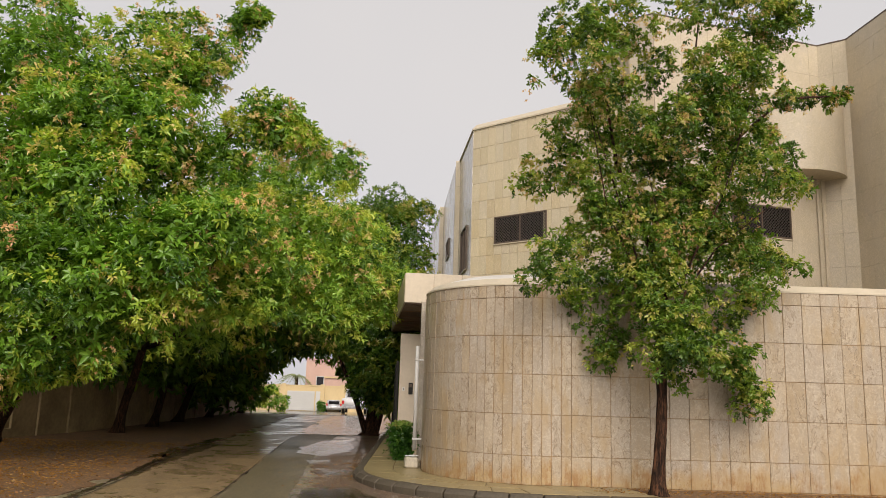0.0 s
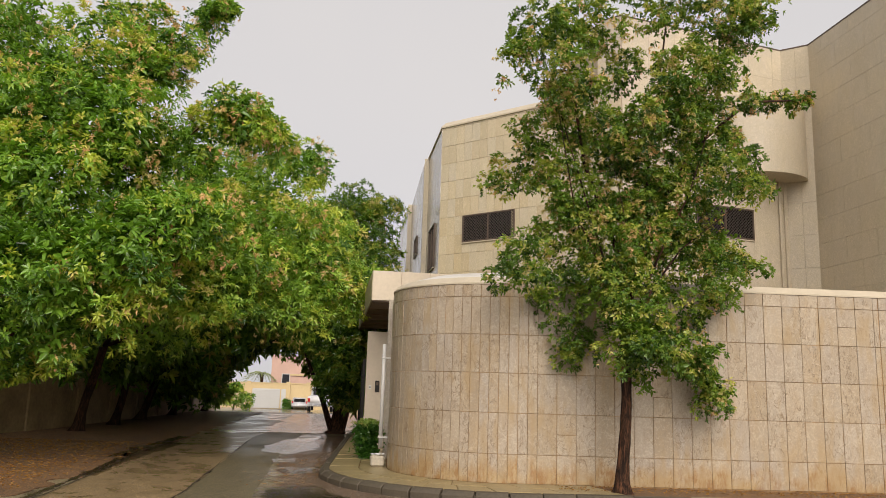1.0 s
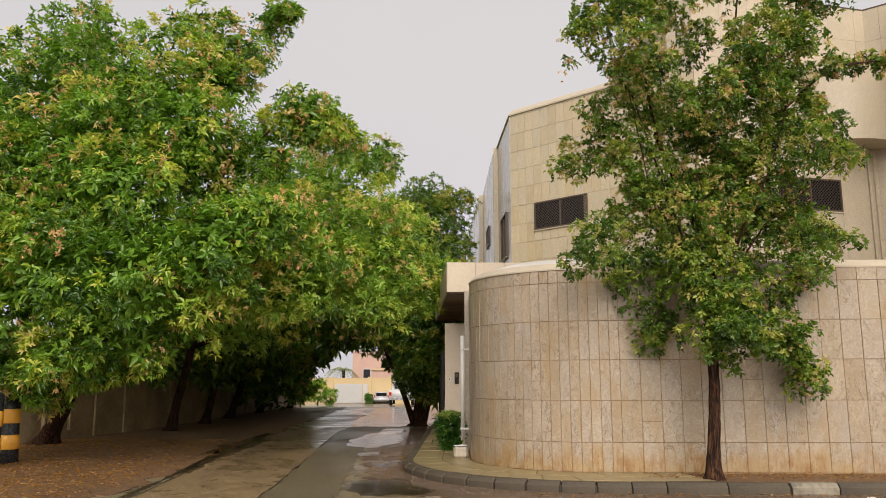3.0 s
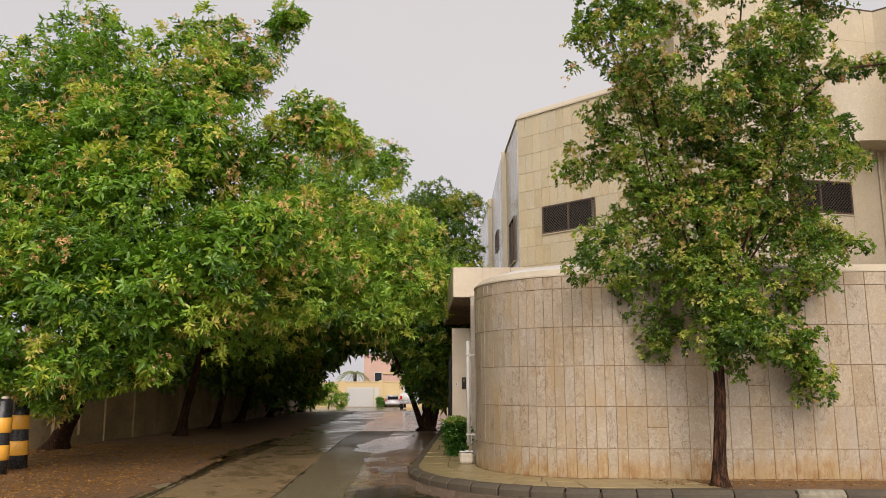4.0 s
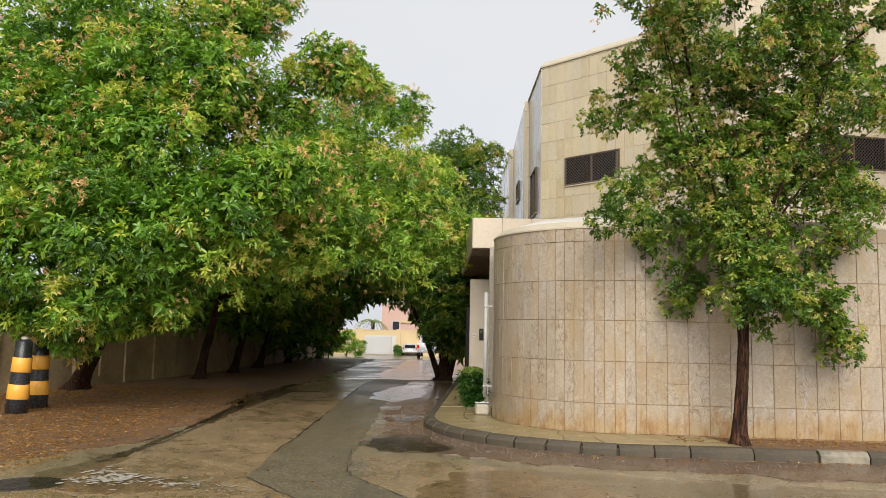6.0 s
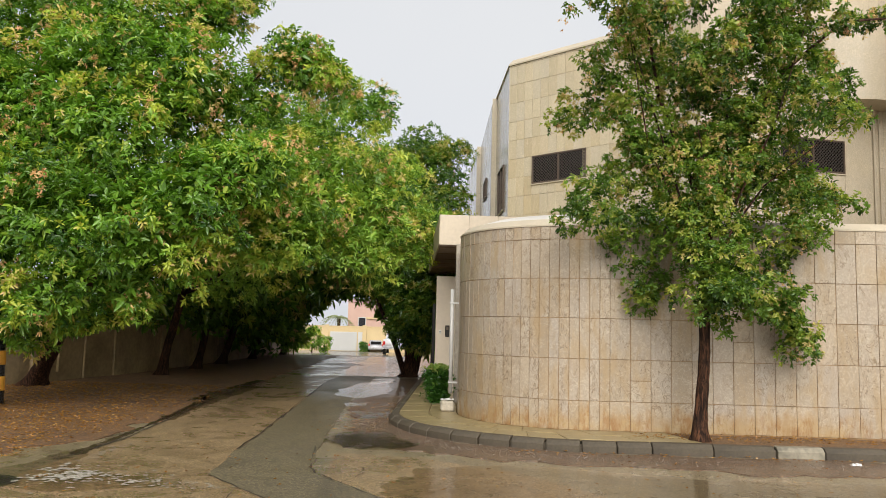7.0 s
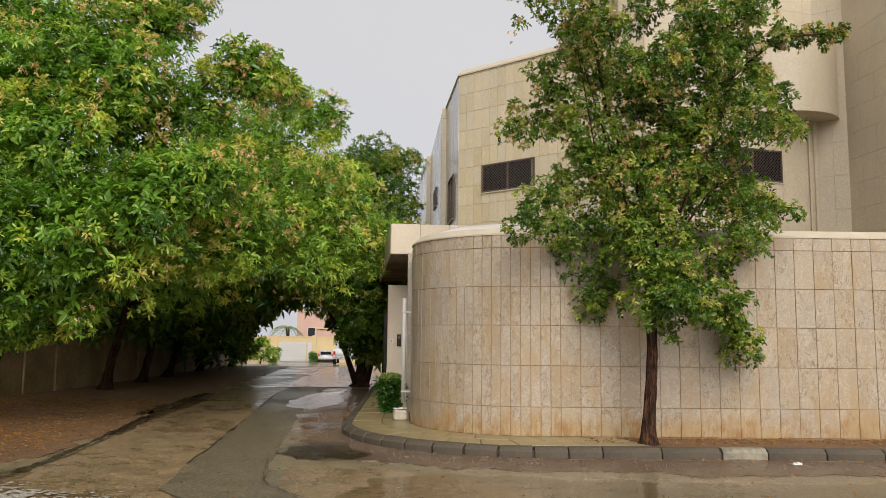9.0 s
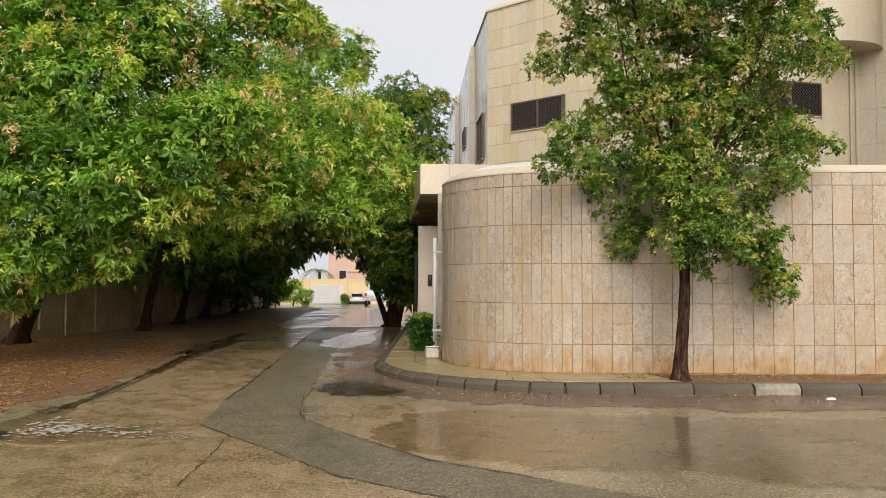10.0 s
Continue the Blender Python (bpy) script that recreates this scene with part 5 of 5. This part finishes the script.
# ---- the far end of the street ----
FZ = -1.45
far_wall = tagged(part("wall_far", boxed(-30, 95, FZ, 4, 95.3, 1.5), M_SAND), "sunny yellow garden wall at the street's end", "wall", "", "structure")
part("wall_cap", boxed(-30, 94.95, 1.5, 4, 95.35, 1.62), M_SAND, far_wall)
for x in (-18.6, -13.9, -11.5):
    part("pilaster", boxed(x, 94.85, FZ, x + 0.5, 95.0, 1.75), M_SAND, far_wall)
GATE = empty("driveway_gate", pose(-17.9, 94.93, FZ), "white ribbed metal driveway gate in the garden wall", "gate")
part("leaf", boxed(0, 0, 0.05, 3.3, 0.06, 2.35), M_GATE, GATE)
rib = mesh_of(boxed(0, -0.04, 0, 3.3, 0.0, 0.06), "rib", M_GATE)
for i in range(12):
    piece("rib", rib, GATE, pose(0, 0, 0.12 + 0.185 * i))
part("side_door", boxed(3.45, 0, 0.05, 4.5, 0.06, 2.35), M_GATE, GATE)

HOUSE = empty("pink_house", pose(-13.3, 104, FZ), "pink plastered house behind the garden wall", "house")
part("wall", boxed(-4, 0, 0, 16, 10, 6.3), M_PINK, HOUSE)
part("parapet", boxed(-4.1, -0.1, 6.3, 16.1, 10, 6.7), M_PINK, HOUSE)
for x, z in ((-2.6, 3.0), (1.2, 3.0), (4.8, 3.0)):
    wv = part("window", boxed(x, -0.06, z, x + 1.1, 0.0, z + 1.3), M_GATE, HOUSE)
    part("pane", boxed(x + 0.1, -0.08, z + 0.1, x + 1.0, -0.06, z + 1.2), M_GLASS, wv)
ANNEX = empty("annex", pose(-13.8, 97.5, FZ), "orange plastered annex with a garage door", "house")
part("wall", boxed(0, 0, 0, 6, 6, 4.0), M_PINK, ANNEX)
part("garage_door", boxed(0.8, -0.06, 0.0, 3.2, 0.0, 2.4), M_GATE, ANNEX)
part("roof_edge", boxed(-0.1, -0.2, 4.0, 6.1, 6, 4.2), M_SAND, ANNEX)


def clipped_bush(name, label, x, y, z0, lobes, size, mat, dens, seed):
    ob = empty(name, pose(x, y, z0), label, "bush")
    p, ax, t, big = sprays(lobes, dens, seed, 0.25, 0.02)
    cr = new("crown", rosette_cloud("crown", p, ax, t, big, size, 6, mat, seed))
    cr.parent = ob
    bm = bmesh.new()
    tube(bm, [(0, 0, -0.02), (0.02, 0, 0.4), (0, 0.02, 0.8)], [0.06, 0.05, 0.03], 6)
    part("stem", bm, M_BARK, ob)


clipped_bush("clipped_bush", "egg-shaped clipped green bush at the street's end", -13.5, 93.6, FZ, [(0, 0, 0.45, 0.5), (0, 0, 0.85, 0.5)], 0.12, M_HEDGE, 30, 41)
clipped_bush("flowering_shrub", "loose pale-leaved shrub in the sun", -12.7, 60.0, -0.52, [(-1.2, 0, 0.7, 0.8), (-0.2, 0, 1.1, 0.9), (0.8, 0.2, 0.7, 0.7), (-2.2, 0.3, 0.8, 0.9), (0.1, 0, 1.7, 0.5), (-1.3, 0, 1.5, 0.6)], 0.16, M_LEAF_BIG, 9, 42)


def palm(x, y, z0, h):
    ob = empty("palm_tree", pose(x, y, z0), "date palm with arching fronds behind the wall", "tree")
    part("trunk", lathe([(0.28, 0), (0.22, h * 0.5), (0.24, h)], 12), M_BARK, ob, "", True)
    rng = random.Random(4)
    for i in range(16):
        a = 2 * math.pi * i / 16 + rng.uniform(-0.15, 0.15)
        up = rng.uniform(0.2, 1.0)
        bm = bmesh.new()
        prev = None
        for k in range(9):
            s = k / 8
            px = 2.6 * s
            pz = h + up * 1.6 * s - 2.6 * s * s
            hgt = 0.5 * math.sin(math.pi * min(1, s + 0.12)) + 0.04
            for sg in (-1, 1):
                v0 = bm.verts.new((px, 0, pz))
                v1 = bm.verts.new((px + 0.12, 0, pz - 0.02))
                v2 = bm.verts.new((px + 0.35, sg * hgt, pz - 0.25))
                bm.faces.new((v0, v1, v2))
                w0 = bm.verts.new((px + 0.16, 0, pz - 0.03))
                w1 = bm.verts.new((px + 0.26, 0, pz - 0.05))
                w2 = bm.verts.new((px + 0.5, sg * hgt, pz - 0.3))
                bm.faces.new((w0, w1, w2))
        tube(bm, [(2.6 * s, 0, h + up * 1.6 * s - 2.6 * s * s) for s in (0, 0.33, 0.66, 1)], [0.04, 0.03, 0.02, 0.01], 5)
        part("frond", bm, M_LEAF_PALM, ob, "", False, pose(0, 0, 0, 0, 0, math.degrees(a)))


M_LEAF_PALM = plain("palm_frond", (0.22, 0.26, 0.10), 0.5, 0, 10, 0.3)
palm(-18.5, 104, FZ, 4.3)


def vehicle(name, label, x, y, turn, body, cabin, mat, wheel_r, length):
    """A car seen from behind: body, cabin with glass, bumper, lamps and wheels. Outlines are (along, z)."""
    ob = empty(name, pose(x, y, ground_z(y), 0, 0, turn), label, "car")
    def extrude(outline, hw, top_in=0.0):
        bm = bmesh.new()
        zs = [z for _, z in outline]
        rings = []
        for s in (-1, 1):
            rings.append([bm.verts.new((s * (hw - top_in * (z - min(zs)) / (max(zs) - min(zs))), l, z)) for l, z in outline])
        n = len(outline)
        for i in range(n):
            bm.faces.new((rings[0][i], rings[0][(i + 1) % n], rings[1][(i + 1) % n], rings[1][i]))
        bm.faces.new(rings[0][::-1])
        bm.faces.new(rings[1])
        bmesh.ops.bevel(bm, geom=bm.edges[:], offset=0.05, segments=2, affect="EDGES")
        return bm
    part("body", extrude(body, 0.92), mat, ob, "", True)
    part("cabin", extrude(cabin, 0.84, 0.14), mat, ob, "", True)
    l0 = min(l for l, _ in cabin)
    zt, zb = max(z for _, z in cabin), min(z for _, z in cabin)
    part("rear_window", boxed(-0.62, l0 - 0.01, zb + 0.12, 0.62, l0 + 0.2, zt - 0.12, 0.03), M_GLASS, ob)
    part("bumper", boxed(-0.9, -0.1, 0.42, 0.9, 0.06, 0.62, 0.03), M_CAR_GREY, ob)
    for s in (-1, 1):
        part("tail_lamp", boxed(s * 0.82 - 0.08, -0.03, 0.75, s * 0.82 + 0.08, 0.03, 1.0, 0.01), M_RED, ob)
        for l in (0.8, length - 0.85):
            w = part("wheel", lathe([(wheel_r, -0.11), (wheel_r, 0.11)], 20), M_TYRE, ob, "", False, Matrix.Translation((s * 0.82, l, wheel_r)) @ pose(0, 0, 0, 0, 90, 0))
            part("rim", lathe([(wheel_r * 0.6, -0.12), (wheel_r * 0.6, 0.12)], 14), M_RIM, w)


vehicle("pickup_truck", "white pickup truck parked at the street's end", -6.0, 58.0, 3,
        [(0, 0.55), (0, 1.15), (1.75, 1.15), (3.6, 1.15), (5.0, 1.05), (5.1, 0.55)], [(1.75, 1.1), (1.85, 1.85), (3.1, 1.85), (3.8, 1.1)], M_CAR, 0.38, 5.1)
vehicle("hatchback_car", "small silver car parked by the garden wall", -12.0, 93.4, 10,
        [(0, 0.3), (0, 0.85), (3.6, 0.85), (3.9, 0.3)], [(0.1, 0.8), (0.5, 1.4), (2.2, 1.4), (3.0, 0.8)], M_CAR_GREY, 0.3, 3.9)


# ---- pieces: kerb stones, paving slabs, wall tiles ----
at_k, len_k = along(kerb_path)
ST = {w: kerb_stone(w, M_KERB) for w in (0.46, 0.8)}
ST_W = kerb_stone(0.62, M_KERB_WHITE)
s = 0.0
arc0 = 24.0 - CY
arc1 = arc0 + (R_KERB - 0.16) * math.pi / 2
white_done = False
rnd = random.Random(6)
while s < len_k - 0.9:
    w = 0.46 if arc0 - 2 < s < arc1 + 0.4 else 0.8
    p = at_k(s)
    me = ST[w]
    if p.x > 3.6 and not white_done:
        w, me, white_done = 0.62, ST_W, True
        s += 0.02
    a, b = at_k(s), at_k(s + w)
    mm, ln = frame_of(a, b)
    q = (a + b) / 2
    piece("kerb_stone", me, KERB, pose(q.x, q.y, rnd.uniform(-0.006, 0.004), rnd.uniform(-0.8, 0.8), rnd.uniform(-0.4, 0.4), math.degrees(math.atan2(b.y - a.y, b.x - a.x)) + rnd.uniform(-0.6, 0.6)))
    s += w

for row, (ra, rb) in enumerate(((R_WALL + 0.02, R_WALL + 0.5), (R_WALL + 0.506, R_KERB - 0.165))):
    pa, la = along(corner_path(ra, 22.0, 16.0))
    pb, lb = along(corner_path(rb, 22.0, 16.0))
    n = 30
    s_end = 8.34 + ra * math.pi / 2 + 1.15
    for i in range(n):
        def both(k):
            f = k / n
            # straight stretch, arc, straight stretch, each in step
            u = f * s_end
            if u < 8.34:
                return pa(u), pb(u)
            if u < 8.34 + ra * math.pi / 2:
                g = (u - 8.34) / ra
                return pa(u), pb(8.34 + g * rb)
            g = u - 8.34 - ra * math.pi / 2
            return pa(u), pb(8.34 + rb * math.pi / 2 + g)
        skew = 0.35
        a0, _ = both(i + skew * row)
        a1, _ = both(i + 1 + skew * row)
        _, b0 = both(i + skew * (row + 1))
        _, b1 = both(i + 1 + skew * (row + 1))
        c = (a0 + a1 + b0 + b1) / 4
        bm = bmesh.new()
        quad = [c.lerp(v, 0.985) for v in (a0, a1, b1, b0)]
        top = [bm.verts.new((v.x - c.x, v.y - c.y, 0.152)) for v in [c.lerp(v, 0.975) for v in quad]]
        mid = [bm.verts.new((v.x - c.x, v.y - c.y, 0.146)) for v in quad]
        bot = [bm.verts.new((v.x - c.x, v.y - c.y, 0.12)) for v in quad]
        bm.faces.new(top)
        for lo, hi in ((mid, top), (bot, mid)):
            for k in range(4):
                bm.faces.new((lo[k], lo[(k + 1) % 4], hi[(k + 1) % 4], hi[k]))
        part("slab", bm, M_PAVING, PAVE, "", False, pose(c.x, c.y, rnd.uniform(-0.004, 0.004), rnd.uniform(-0.4, 0.4), rnd.uniform(-0.4, 0.4), 0))

ROWS = [0.15, 0.58, 1.195, 1.80, 2.395, 2.99, 3.19]
TW, GAP = 0.3015, 0.007
TILES = {w: [stone_mesh("tile", w - GAP, 0.011, a + GAP / 2, b - GAP / 2, 0.003, M_TILE) for a, b in zip(ROWS, ROWS[1:])] for w in (TW, TW / 2)}
at_w, len_w = along(wall_path)
turn_s = 15.45 - CY + R_WALL * math.pi / 2 + (TURN - CX)
cuts = {}
s = 0.2095
curve0, curve1 = 15.45 - CY - 0.09, 15.45 - CY + R_WALL * math.pi / 2 + 0.343
while s + TW < min(len_w, turn_s + 1.3):
    w = TW / 2 if curve0 < s < curve1 else TW
    if s < turn_s < s + w:
        rest = turn_s - s
        if rest > 0.04:
            a, b = at_w(s), at_w(s + rest)
            q = (a + b) / 2
            for z0, z1 in zip(ROWS, ROWS[1:]):
                piece("tile", stone_mesh("tile", rest - GAP, 0.011, z0 + GAP / 2, z1 - GAP / 2, 0.003, M_TILE), WALL, pose(q.x, q.y, 0, 0, 0, math.degrees(math.atan2(b.y - a.y, b.x - a.x))))
        s = turn_s + 0.008
    a, b = at_w(s), at_w(s + w)
    q = (a + b) / 2
    ang = math.degrees(math.atan2(b.y - a.y, b.x - a.x))
    for r, me in enumerate(TILES[w]):
        mm = pose(q.x, q.y, 0, rnd.uniform(-0.12, 0.12), 0, ang + rnd.uniform(-0.25, 0.25))
        z0, z1 = ROWS[r], ROWS[r + 1]
        if 0 < r < 5 and rnd.random() < 0.025:
            cut = z0 + (z1 - z0) * rnd.choice((0.35, 0.5, 0.7))
            key = (w, r, round(cut, 3))
            if key not in cuts:
                cuts[key] = (stone_mesh("tile", w - GAP, 0.011, z0 + GAP / 2, cut - GAP / 2, 0.003, M_TILE), stone_mesh("tile", w - GAP, 0.010, cut + GAP / 2, z1 - GAP / 2, 0.003, M_TILE))
            for half in cuts[key]:
                piece("tile", half, WALL, mm)
        else:
            piece("tile", me, WALL, mm)
    s += w

# villa corner facade, tile by tile, with the window left out
VT = {}


def villa_tile(w, z0, z1):
    key = (round(w, 3), round(z1 - z0, 3))
    if key not in VT:
        VT[key] = stone_mesh("tile", w - 0.007, 0.014, 0.0035, z1 - z0 - 0.0035, 0.003, M_VILLA)
    return VT[key]


zrows = [HEAD - 0.6 * k for k in range(6, 0, -1)] + [HEAD + 0.6 * k for k in range(0, 6)] + [9.98]
zrows = sorted({round(z, 3) for z in zrows if z < 9.99})
for i in range(21):
    s0, s1 = 0.3 * i, 0.3 * i + 0.3
    for z0, z1 in zip(zrows, zrows[1:]):
        inside = s0 > 0.85 and s1 < 2.9
        if inside and z1 > SILL + 0.01 and z1 <= HEAD + 0.01:
            if z0 < SILL - 0.02:
                z1 = SILL
            else:
                continue
        piece("tile", villa_tile(0.3, z0, z1), VILLA, INV @ m_a @ Matrix.Translation(((s0 + s1) / 2, 0.0, z0)))
